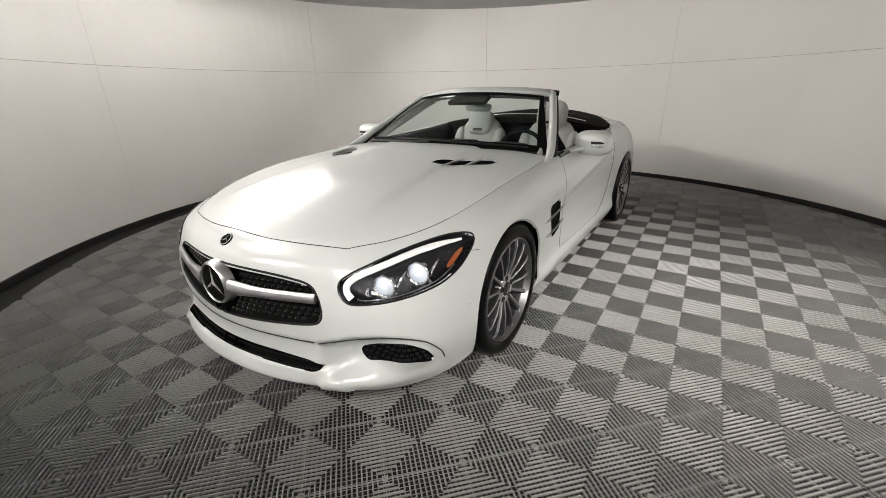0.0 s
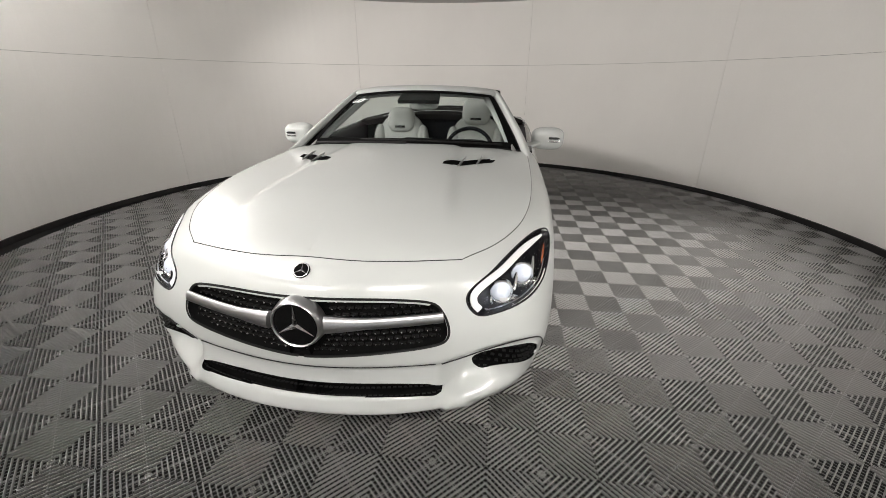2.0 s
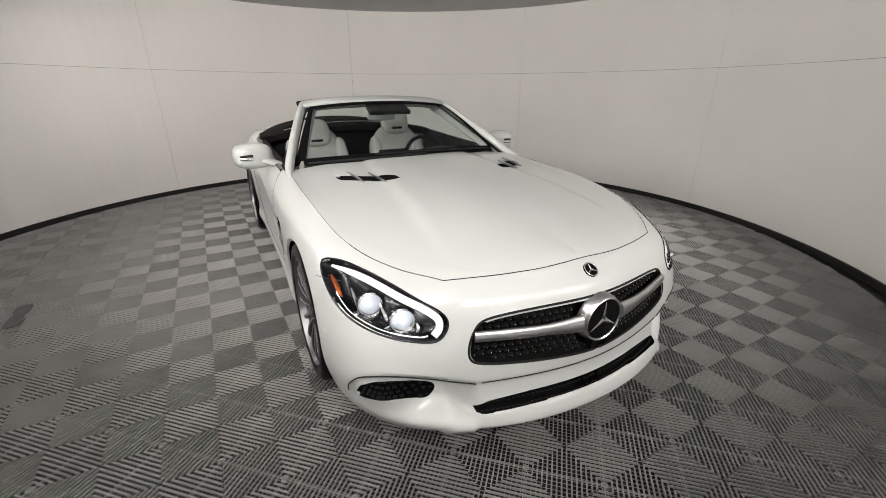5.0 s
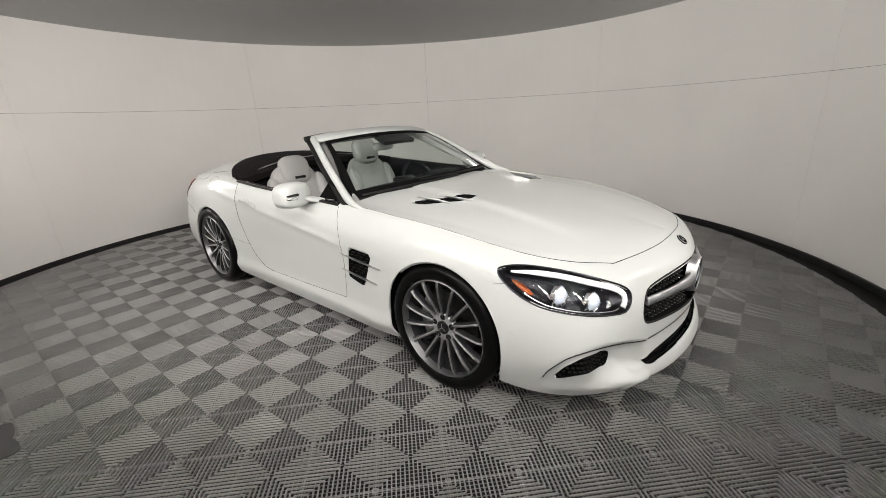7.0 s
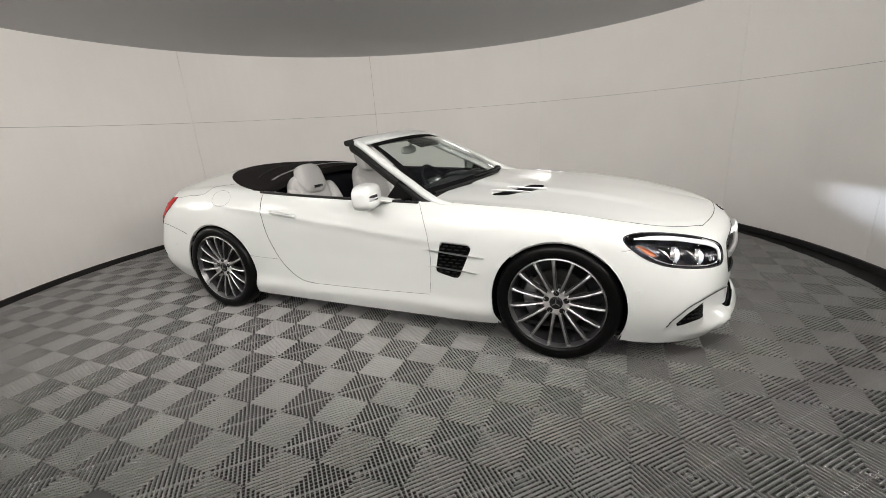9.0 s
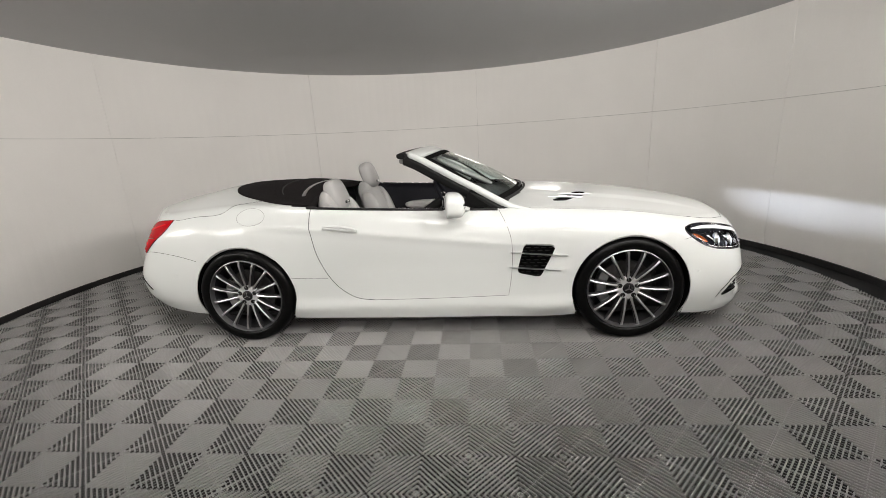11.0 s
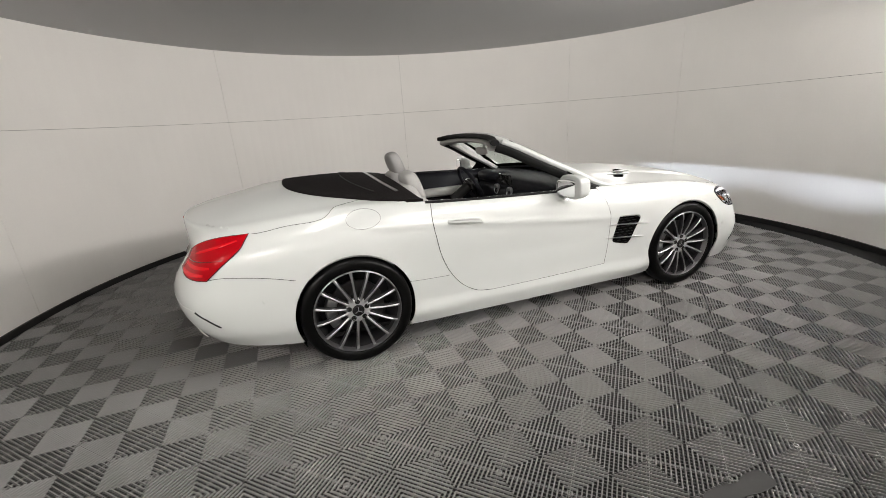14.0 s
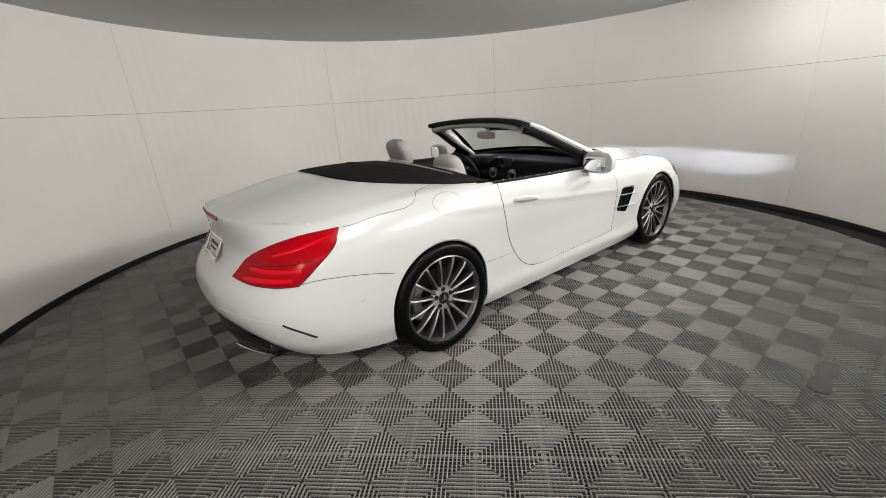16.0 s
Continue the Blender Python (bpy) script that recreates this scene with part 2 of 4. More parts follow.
wall = arc_slab(0, 360, ROOM_R + 0.012, ROOM_R + 0.12, 0.0, ROOM_H + 0.1, 144, M_GAP, "wall_round", None)
tagged(wall, label="round white booth wall of curved boards", category="wall", kind="structure")
SEAM_0, SEAM_STEP, SEAM_Z, SEAM_W = 118.9, 42.0, 1.55, 0.0016
edges = [SEAM_0 + SEAM_STEP * k for k in range(-4, 5)] + [SEAM_0 + SEAM_STEP * -4 + 360]
half_gap = math.degrees(SEAM_W / ROOM_R)
for a0, a1 in zip(edges, edges[1:]):
    steps = max(6, round((a1 - a0) / 2))
    for z0, z1 in ((0.0, SEAM_Z - SEAM_W), (SEAM_Z + SEAM_W, ROOM_H)):
        arc_slab(a0 + half_gap, a1 - half_gap, ROOM_R, ROOM_R + 0.0115, z0, z1, steps, M_WALL, "panel", wall)
baseboard = arc_slab(0, 360, ROOM_R - 0.022, ROOM_R - 0.001, 0.0, 0.055, 144, M_BASE, "baseboard", None)
tagged(baseboard, label="low black rubber skirting along the round wall", category="baseboard", kind="structure")


def disc_slab(name, radius, z0, z1, mat):
    bm = bmesh.new()
    add_lathe(bm, [(z0, 0.001), (z0, radius), (z1, radius), (z1, 0.001)], axis="z", steps=96)
    ob = part(name, bm, mat, None, sharp=30)
    ob.location = ROOM
    return ob


tagged(disc_slab("ceiling", ROOM_R + 0.1, ROOM_H, ROOM_H + 0.1, M_CEIL), label="plain grey painted round ceiling", category="ceiling", kind="structure")
floor = tagged(disc_slab("floor", ROOM_R + 0.1, -0.06, -0.0098, M_SUB), label="grey ribbed plastic tiles in a diamond pattern", category="floor", kind="structure")


# ---- the car: body surface from rails, front to rear along one half ----
car = thing("car", *CAR_AT, label="white two-seat convertible sports car with its roof down", category="car")
RAIL_BOTTOM = [(0, -2.235, .16), (.44, -2.165, .16), (.735, -1.985, .155), (.872, -1.70, .160), (.885, -1.29, .20), (.88, -.86, .155), (.88, -.45, .152), (.88, .1, .15),
               (.88, .6, .152), (.885, .98, .16), (.89, 1.29, .20), (.885, 1.70, .203), (.775, 2.08, .262), (.45, 2.30, .372), (0, 2.36, .395)]
RAIL_LOW = [(0, -2.268, .20), (.44, -2.195, .20), (.78, -2.0, .23), (.905, -1.69, .28), (.925, -1.29, .30), (.922, -.86, .235), (.908, -.45, .235), (.904, .1, .235),
            (.905, .6, .235), (.918, .98, .24), (.932, 1.29, .30), (.918, 1.70, .31), (.805, 2.12, .335), (.44, 2.335, .425), (0, 2.385, .435)]
RAIL_SILL = [(0, -2.228, .31), (.44, -2.16, .31), (.80, -2.008, .34), (.915, -1.68, .38), (.935, -1.29, .42), (.912, -.86, .33), (.900, -.45, .32), (.894, .1, .32),
             (.895, .6, .32), (.908, .98, .34), (.938, 1.29, .42), (.920, 1.70, .43), (.808, 2.14, .45), (.435, 2.345, .485), (0, 2.39, .49)]
RAIL_MID = [(0, -2.235, .50), (.44, -2.15, .50), (.775, -1.988, .52), (.905, -1.66, .54), (.937, -1.29, .57), (.922, -.86, .52), (.905, -.45, .50), (.897, .1, .50),
            (.90, .6, .50), (.918, .98, .53), (.939, 1.29, .58), (.910, 1.70, .58), (.80, 2.105, .58), (.43, 2.32, .57), (0, 2.365, .57)]
RAIL_UPPER = [(0, -2.195, .655), (.43, -2.105, .655), (.712, -1.95, .665), (.868, -1.645, .70), (.905, -1.29, .745), (.915, -.86, .74), (.912, -.45, .73), (.908, .1, .73),
              (.908, .6, .745), (.910, .98, .77), (.912, 1.29, .80), (.875, 1.70, .79), (.775, 2.05, .74), (.42, 2.21, .735), (0, 2.252, .745)]
RAIL_SHOULDER = [(0, -2.135, .715), (.40, -2.04, .722), (.61, -1.89, .735), (.79, -1.62, .77), (.825, -1.29, .822), (.835, -.86, .85), (.842, -.45, .868), (.848, .1, .888),
                 (.85, .6, .912), (.843, .98, .936), (.822, 1.29, .944), (.780, 1.70, .912), (.675, 2.0, .885), (.38, 2.205, .908), (0, 2.255, .928)]
CENTRE = [(-2.06, .752), (-1.93, .785), (-1.77, .815), (-1.52, .85), (-1.24, .882), (-.86, .915), (-.45, .945), (.1, .95), (.6, .96), (1.0, 1.030), (1.33, 1.052), (1.68, 1.046), (1.93, 1.002), (2.12, .966), (2.215, .940)]
NU, NV_SIDE, NV_TOP = 460, 78, 34
BROW = [(-1.40, .366), (-1.04, .367), (-.94, .370), (-.873, .392), (-.80, .413), (-.70, .426), (-.615, .418), (-.532, .384), (-.472, .317), (-.452, .235)]


def hermite(k, p, q):
    """Curve through p at knots k, sampled at q; axis 0 runs along the knots."""
    d = np.empty_like(p)
    d[1:-1] = (p[2:] - p[:-2]) / (k[2:] - k[:-2])[:, None]
    d[0], d[-1] = (p[1] - p[0]) / (k[1] - k[0]), (p[-1] - p[-2]) / (k[-1] - k[-2])
    i = np.clip(np.searchsorted(k, q, side="right") - 1, 0, len(k) - 2)
    h = (k[i + 1] - k[i])[:, None]
    s = ((q - k[i]) / (k[i + 1] - k[i]))[:, None]
    return (2*s**3 - 3*s**2 + 1)*p[i] + (s**3 - 2*s**2 + s)*h*d[i] + (-2*s**3 + 3*s**2)*p[i+1] + (s**3 - s**2)*h*d[i+1]


def smooth(lo, hi, v):
    s = np.clip((v - lo) / (hi - lo), 0, 1)
    return s * s * (3 - 2 * s)


def body_grid():
    rails = [np.array(r, float) for r in (RAIL_BOTTOM, RAIL_LOW, RAIL_SILL, RAIL_MID, RAIL_UPPER, RAIL_SHOULDER)]
    cen = np.array([(0, y, z) for y, z in CENTRE], float)
    k = np.concatenate([[0], np.cumsum(np.linalg.norm(np.diff(rails[3], axis=0), axis=1))])
    k2 = np.concatenate([[-k[1]], k, [2 * k[-1] - k[-2]]])
    q = np.linspace(0, k[-1], NU)
    flip = np.array([-1, 1, 1])
    curves = [hermite(k2, np.vstack([r[1] * flip, r, r[-2] * flip]), q) for r in rails]
    c = hermite(k2, np.vstack([cen[1], cen, cen[-2]]), q)
    sh = curves[-1]
    for f in (0.12, 0.3, 0.5, 0.75, 1.0):
        p = sh + (c - sh) * f
        p[:, 2] = sh[:, 2] + (c[:, 2] - sh[:, 2]) * (1 - (1 - f) ** 2.1)
        curves.append(p)
    rows = np.array(curves)                                   # rail, column, xyz
    out = np.empty((NU, NV_SIDE + NV_TOP + 1, 3))
    for i in range(NU):
        p = rows[:, i]
        kk = np.concatenate([[0], np.cumsum(np.sqrt(np.linalg.norm(np.diff(p, axis=0), axis=1)) + 1e-6)])
        t = np.concatenate([np.linspace(0, kk[5], NV_SIDE, endpoint=False), np.linspace(kk[5], kk[-1], NV_TOP + 1)])
        out[i] = hermite(kk, p, t)
    out[..., 0] = np.maximum(out[..., 0], 0)
    out[0, :, 0] = out[-1, :, 0] = 0
    x, y, z = out[..., 0], out[..., 1], out[..., 2]
    # power dome on the bonnet
    dome = smooth(.425, .365, x + 0.10 * (y + 1.0)) * smooth(-1.95, -1.55, y) * smooth(-.45, -.75, y)
    out[..., 2] += 0.013 * dome * (z > .7)
    # bumper: overhanging edge above the corner intakes, and a blade-like lip under the middle one
    nor = np.cross(np.gradient(out, axis=0), np.gradient(out, axis=1))
    nor /= np.linalg.norm(nor, axis=-1, keepdims=True) + 1e-12
    nor *= np.sign(nor[200, 30, 0])
    fc = .78 * x + .62 * y
    edge = np.interp(fc, *np.array(BROW).T)
    low_end = np.where(x < .5, 1.0, smooth(.19, .25, z))
    plain = out.copy()
    # recess round the corner intakes, beside the chin
    nook = smooth(edge + .004, edge - .040, z) * smooth(.165, .285, z) * smooth(.475, .575, x) * smooth(.845, .60, x) * smooth(-1.72, -1.86, y)
    out[..., 1] += 0.0920 * nook
    sunk = .011 * smooth(edge + .005, edge - .017, z) * smooth(-.44, -.49, fc) * (y < -1.72) * low_end
    out -= nor * sunk[..., None]
    lip_end = .528 + .85 * np.clip(.243 - z, 0, .1)
    out[..., 1] -= .015 * smooth(.258, .244, z) * smooth(lip_end + .012, lip_end - .012, x) * (y < -1.9)
    # character line falling forward along the flank
    line = .80 + (y - .8) * .105
    flank = smooth(-.75, -.35, y) * smooth(1.35, 1.0, y) * (x > .7)
    out[..., 0] += flank * 0.005 * np.exp(-((z - line) / .022) ** 2) - flank * 0.003 * smooth(0, -.06, z - line) * smooth(.4, .55, z)
    return out, plain


P, PLAIN = body_grid()
P0 = P.copy()
TU, TV = np.gradient(P0, axis=0), np.gradient(P0, axis=1)
NRM = np.cross(TU, TV)
NRM /= np.linalg.norm(NRM, axis=-1, keepdims=True) + 1e-12
if (NRM[200, 30, 0]) < 0:
    NRM = -NRM
NRM[0] = NRM[1] * (0, 1, 1)
NRM[-1] = NRM[-2] * (0, 1, 1)
NV = P.shape[1]

PLANES = {"side": ((0, 1, 0), (0, 0, 1)), "front": ((1, 0, 0), (0, 0, 1)), "top": ((1, 0, 0), (0, 1, 0)),
          "front_corner": ((.78, .62, 0), (0, 0, 1)), "rear_corner": ((.78, -.62, 0), (0, 0, 1)), "rear": ((1, 0, 0), (0, 0, 1))}
X, Y, Z = P0[..., 0], P0[..., 1], P0[..., 2]
ROW = np.arange(NV)[None, :] + 0 * X
REGIONS = {"side": (X > .6) & (np.abs(Y) < 2.1) & (ROW < NV_SIDE + 4), "front": (Y < -1.7) & (ROW < NV_SIDE), "top": (ROW >= NV_SIDE - 14) & (Z > .66),
           "front_corner": (Y < -1.3) & (X > .3) & (ROW < NV_SIDE + 10), "rear_corner": (Y > 1.5) & (X > .2) & (ROW < NV_SIDE + 6), "rear": (Y > 1.9) & (ROW < NV_SIDE + 3)}


def inside_poly(a, b, poly):
    hit = np.zeros(a.shape, bool)
    for (x0, y0), (x1, y1) in zip(poly, np.roll(poly, -1, axis=0)):
        cross = ((y0 > b) != (y1 > b)) & (a < (x1 - x0) * (b - y0) / (y1 - y0 + 1e-12) + x0)
        hit ^= cross
    return hit


PLAIN_NRM = np.cross(np.gradient(PLAIN, axis=0), np.gradient(PLAIN, axis=1))
PLAIN_NRM /= (np.linalg.norm(PLAIN_NRM, axis=-1, keepdims=True) + 1e-12) * np.sign(PLAIN_NRM[200, 30, 0])


def surface_at(plane, pts, push=0.0, plain=False):
    """Points of the body surface, with normals, at plane coordinates."""
    a_ax, b_ax = (np.array(v, float) for v in PLANES[plane])
    mask = REGIONS[plane]
    q, n, tu, tv = P0[mask], NRM[mask], TU[mask], TV[mask]
    if plain:
        q, n, tu, tv = PLAIN[mask], PLAIN_NRM[mask], np.gradient(PLAIN, axis=0)[mask], np.gradient(PLAIN, axis=1)[mask]
    qa, qb = q @ a_ax, q @ b_ax
    out, nor = [], []
    for k, (a, b) in enumerate(pts):
        i = int(np.argmin((qa - a) ** 2 + (qb - b) ** 2))
        m = np.array([[tu[i] @ a_ax, tv[i] @ a_ax], [tu[i] @ b_ax, tv[i] @ b_ax]])
        s = np.linalg.lstsq(m, np.array([a - qa[i], b - qb[i]]), rcond=0.05)[0]
        s = np.clip(s, -3, 3)
        d = push[k] if np.ndim(push) else push
        out.append(q[i] + tu[i] * s[0] + tv[i] * s[1] + n[i] * d)
        nor.append(n[i])
    return np.array(out), np.array(nor)


FACE_ID = np.zeros((NU - 1, NV - 1), int)


def claim(code, plane, poly, extra=None):
    """Give the faces within an outline to a panel (or hole), and draw the neighbours' corners onto the outline."""
    a_ax, b_ax = (np.array(v, float) for v in PLANES[plane])
    mask = REGIONS[plane] if extra is None else REGIONS[plane] & extra
    a, b = P @ a_ax, P @ b_ax
    ins = inside_poly(a, b, poly) & mask
    quad = ins[:-1, :-1].astype(int) + ins[1:, :-1] + ins[:-1, 1:] + ins[1:, 1:]
    FACE_ID[quad == 4] = code
    mixed = (quad > 0) & (quad < 4)
    near = np.zeros((NU, NV), bool)
    for di in (0, 1):
        for dj in (0, 1):
            near[di:NU - 1 + di, dj:NV - 1 + dj] |= mixed
    dense = np.vstack([np.linspace(p, r, 8, endpoint=False) for p, r in zip(poly, np.roll(poly, -1, axis=0))])
    for i, j in np.argwhere(near & ins):
        d = dense - (a[i, j], b[i, j])
        d = d[np.argmin((d ** 2).sum(1))]
        m = np.array([[TU[i, j] @ a_ax, TV[i, j] @ a_ax], [TU[i, j] @ b_ax, TV[i, j] @ b_ax]])
        s = np.linalg.lstsq(m, d, rcond=0.05)[0]
        if np.abs(s).max() < 2.5:
            P[i, j] += TU[i, j] * s[0] + TV[i, j] * s[1]
            if i in (0, NU - 1):
                P[i, j, 0] = 0


def claim_circle(code, yc, zc, r):
    t = np.linspace(0, 2 * np.pi, 90, endpoint=False)
    claim(code, "side", np.c_[yc + r * np.cos(t), zc + r * np.sin(t)])


WHEEL_F, WHEEL_R, AXLE_Z = -1.2925, 1.2925, 0.336
HOLE = 99
GRILLE = spline([(-.2, .630), (0, .632), (.24, .627), (.40, .613), (.465, .596), (.494, .562), (.511, .522), (.515, .485), (.498, .456), (.44, .441), (.33, .431), (.20, .421), (0, .409), (-.2, .412)], 80, closed=True)
INTAKE = spline([(-.2, .290), (0, .291), (.26, .290), (.42, .282), (.475, .272), (.508, .258), (.496, .247), (.42, .246), (.26, .249), (0, .250), (-.2, .249)], 64, closed=True)
FOG = spline([(-.497, .266), (-.524, .326), (-.552, .352), (-.60, .379), (-.65, .380), (-.70, .361), (-.74, .339), (-.785, .315), (-.787, .292), (-.772, .272), (-.745, .267), (-.715, .278), (-.67, .294), (-.62, .297), (-.57, .288), (-.525, .268)], 64, closed=True)
HEADLIGHT = spline([(-.325, .722), (-.40, .734), (-.50, .726), (-.635, .701), (-.735, .672), (-.812, .640), (-.842, .610), (-.838, .572), (-.805, .544), (-.72, .547), (-.62, .558), (-.53, .569), (-.455, .583), (-.39, .614), (-.345, .655), (-.318, .694)], 90, closed=True)
TAIL = np.vstack([spline([(-.513, .874), (-.516, .80), (-.585, .715), (-.655, .646)], 22)[:-1], spline([(-.655, .646), (-.78, .637), (-.94, .634), (-1.095, .645)], 22)[:-1], spline([(-1.095, .645), (-1.0, .738), (-.83, .815), (-.67, .858), (-.513, .874)], 34)[:-1]])
SIDE_VENT = [(-.640, .662), (-.800, .654), (-.824, .640), (-.820, .622), (-.742, .452), (-.722, .436), (-.604, .462), (-.588, .478), (-.592, .500), (-.628, .648)]
SIDE_VENT = np.vstack([np.linspace(p, q, 6, endpoint=False) for p, q in zip(SIDE_VENT, SIDE_VENT[1:] + SIDE_VENT[:1])])
HOOD_VENT = [(.338, -1.055), (.590, -.848), (.606, -.856), (.611, -.875), (.600, -.935), (.588, -.950), (.362, -1.150), (.345, -1.152), (.332, -1.135), (.330, -1.075)]
HOOD_VENT = np.vstack([np.linspace(p, q, 6, endpoint=False) for p, q in zip(HOOD_VENT, HOOD_VENT[1:] + HOOD_VENT[:1])])
DOOR = np.array([(-.47, .884), (-.515, .80), (-.548, .70), (-.557, .58), (-.548, .43), (-.53, .31), (-.2, .298), (.1, .292), (.38, .289), (.50, .306), (.605, .372), (.685, .475), (.738, .60), (.763, .72), (.777, .82), (.770, .925), (.4, .96), (-.2, .94)])
HOOD = np.array([(-.2, -2.085), (0, -2.106), (.20, -2.084), (.36, -2.047), (.54, -1.986), (.655, -1.86), (.745, -1.70), (.79, -1.52), (.808, -1.29), (.812, -1.0), (.808, -.70), (.80, -.52), (.6, -.56), (.3, -.66), (0, -.70), (-.2, -.70)])
HOOD_FRONT, HOOD_SIDE = np.array([(x, -2.104 + .118 * (x / .54) ** 2) for x in np.linspace(0, .54, 30)]), spline(HOOD[4:12], 70)
HOOD = np.vstack([HOOD[:1], HOOD_FRONT, HOOD_SIDE[1:], HOOD[12:]])
DOOR_FRONT, DOOR_LOW, DOOR_REAR = spline(DOOR[:6], 30), spline(DOOR[5:9], 20), spline(DOOR[8:16], 44)
DOOR = np.vstack([DOOR_FRONT, DOOR_LOW[1:], DOOR_REAR[1:], DOOR[16:]])
TRUNK = np.array([(-.2, 2.245), (0, 2.245), (.36, 2.19), (.60, 2.03), (.735, 1.90), (.795, 1.79), (.822, 1.60), (.838, 1.46), (.825, 1.385), (.76, 1.315), (.71, 1.18), (.60, 1.36), (.40, 1.54), (0, 1.622), (-.2, 1.622)])
TRUNK_SIDE = spline(TRUNK[4:11], 60)
TRUNK = np.vstack([TRUNK[:4], TRUNK_SIDE, TRUNK[11:]])
t_ = np.linspace(0, 2 * np.pi, 48, endpoint=False)
FUEL = np.c_[1.190 + .100 * np.cos(t_), .888 + .054 * np.sin(t_)]
DOOR_ID, HOOD_ID, TRUNK_ID, FUEL_ID, FRONT_ID, REAR_ID = 1, 2, 3, 4, 5, 6
claim_circle(HOLE, WHEEL_F, AXLE_Z, .360)
claim_circle(HOLE, WHEEL_R, AXLE_Z, .360)
claim(HOOD_ID, "top", HOOD)
claim(TRUNK_ID, "top", TRUNK)
claim(DOOR_ID, "side", DOOR)
claim(FUEL_ID, "side", FUEL)
for plane, outline in (("front", GRILLE), ("front", INTAKE), ("front_corner", FOG), ("front_corner", HEADLIGHT), ("side", SIDE_VENT), ("top", HOOD_VENT)):
    claim(HOLE, plane, outline)
# cockpit opening between cowl and boot lid
mid = (P0[:-1, :-1] + P0[1:, 1:]) / 2
rowc = np.arange(NV - 1)[None, :] + 0 * mid[..., 0]
lid_edge = 1.622 - .965 * np.clip(mid[..., 0] / .71, 0, 1.2) ** 3 * .47
cowl_edge = -.70 + .18 * np.clip(mid[..., 0] / .78, 0, 1) ** 2
cockpit = (rowc >= NV_SIDE + 1) & (mid[..., 1] > cowl_edge) & (mid[..., 1] < lid_edge) & (FACE_ID != TRUNK_ID) & (FACE_ID != HOOD_ID)
FACE_ID[cockpit] = HOLE
FACE_ID[(FACE_ID == 0) & (mid[..., 1] > 1.9) & (mid[..., 2] > .655) & (mid[..., 0] < .60)] = TRUNK_ID
FACE_ID[(FACE_ID == 0) & (mid[..., 1] < -1.45) & ((mid[..., 2] < .70) | (mid[..., 1] < -1.9))] = FRONT_ID
FACE_ID[(FACE_ID == 0) & (mid[..., 1] > 1.45) & (mid[..., 2] < .645)] = REAR_ID
FACE_ID[(FACE_ID == 0) & (mid[..., 1] > 2.0)] = REAR_ID


def body_panel(name, code, sides, label=""):
    """A body panel's mesh, with turned-in thickness at its border; sides: (1,), (-1,) or both."""
    verts, faces, seen = [], [], {}
    quads = np.argwhere(FACE_ID == code)
    for s in sides:
        def vid(i, j):
            key = (i, j) if i in (0, NU - 1) or j == NV - 1 else (i, j, s)
            if key not in seen:
                seen[key] = len(verts)
                p = P[i, j]
                verts.append((p[0] * s, p[1], p[2]))
            return seen[key]
        for i, j in quads:
            q = [vid(i, j), vid(i + 1, j), vid(i + 1, j + 1), vid(i, j + 1)]
            faces.append(q if s < 0 else q[::-1])
    me = mesh_of(name, verts, faces, M_WHITE)
    bm = bmesh.new()
    bm.from_mesh(me)
    bmesh.ops.remove_doubles(bm, verts=bm.verts, dist=2e-4)
    bmesh.ops.recalc_face_normals(bm, faces=bm.faces)
    border = [e for e in bm.edges if e.is_boundary]
    bm.normal_update()
    made = bmesh.ops.extrude_edge_only(bm, edges=border)["geom"]
    for v in made:
        if isinstance(v, bmesh.types.BMVert):
            v.co -= Vector((v.co.x * .012, 0, .012 if v.co.z > .6 else 0))
    for e in border:
        e.smooth = False
    for f in bm.faces:
        f.smooth = True
    bm.to_mesh(me)
    bm.free()
    return piece(name, me, car, label)


hood = body_panel("hood", HOOD_ID, (1, -1))
trunk_lid = body_panel("trunk_lid", TRUNK_ID, (1, -1))
front_bumper = body_panel("front_bumper", FRONT_ID, (1, -1))
rear_bumper = body_panel("rear_bumper", REAR_ID, (1, -1))
doors, fenders = {}, {}
for s in (1, -1):
    doors[s] = body_panel("door", DOOR_ID, (s,))
    fenders[s] = body_panel("side_body", 0, (s,))
    body_panel("fuel_flap", FUEL_ID, (s,)) if s < 0 else body_panel("side_body", FUEL_ID, (s,))


def flip(p, s):
    return (p[0] * s, p[1], p[2])


def line_on(plane, pts, s, parent, name="shut_line", radius=0.0025, mat=M_DARKLINE, closed=False, push=0.0, label="", plain=False):
    q, n = surface_at(plane, pts, push, plain)
    bm = bmesh.new()
    add_sweep(bm, [flip(p, s) for p in q], radius, radius, up=[Vector(flip(v, s)) for v in n], sides=6, closed=closed)
    return part(name, bm, mat, parent, label)


def resample(poly, step=0.025):
    out = []
    for p, q in zip(poly, poly[1:]):
        m = max(1, int(np.linalg.norm(np.array(q) - p) / step))
        out += [np.array(p) + (np.array(q) - p) * k / m for k in range(m)]
    return np.array(out + [np.array(poly[-1])])


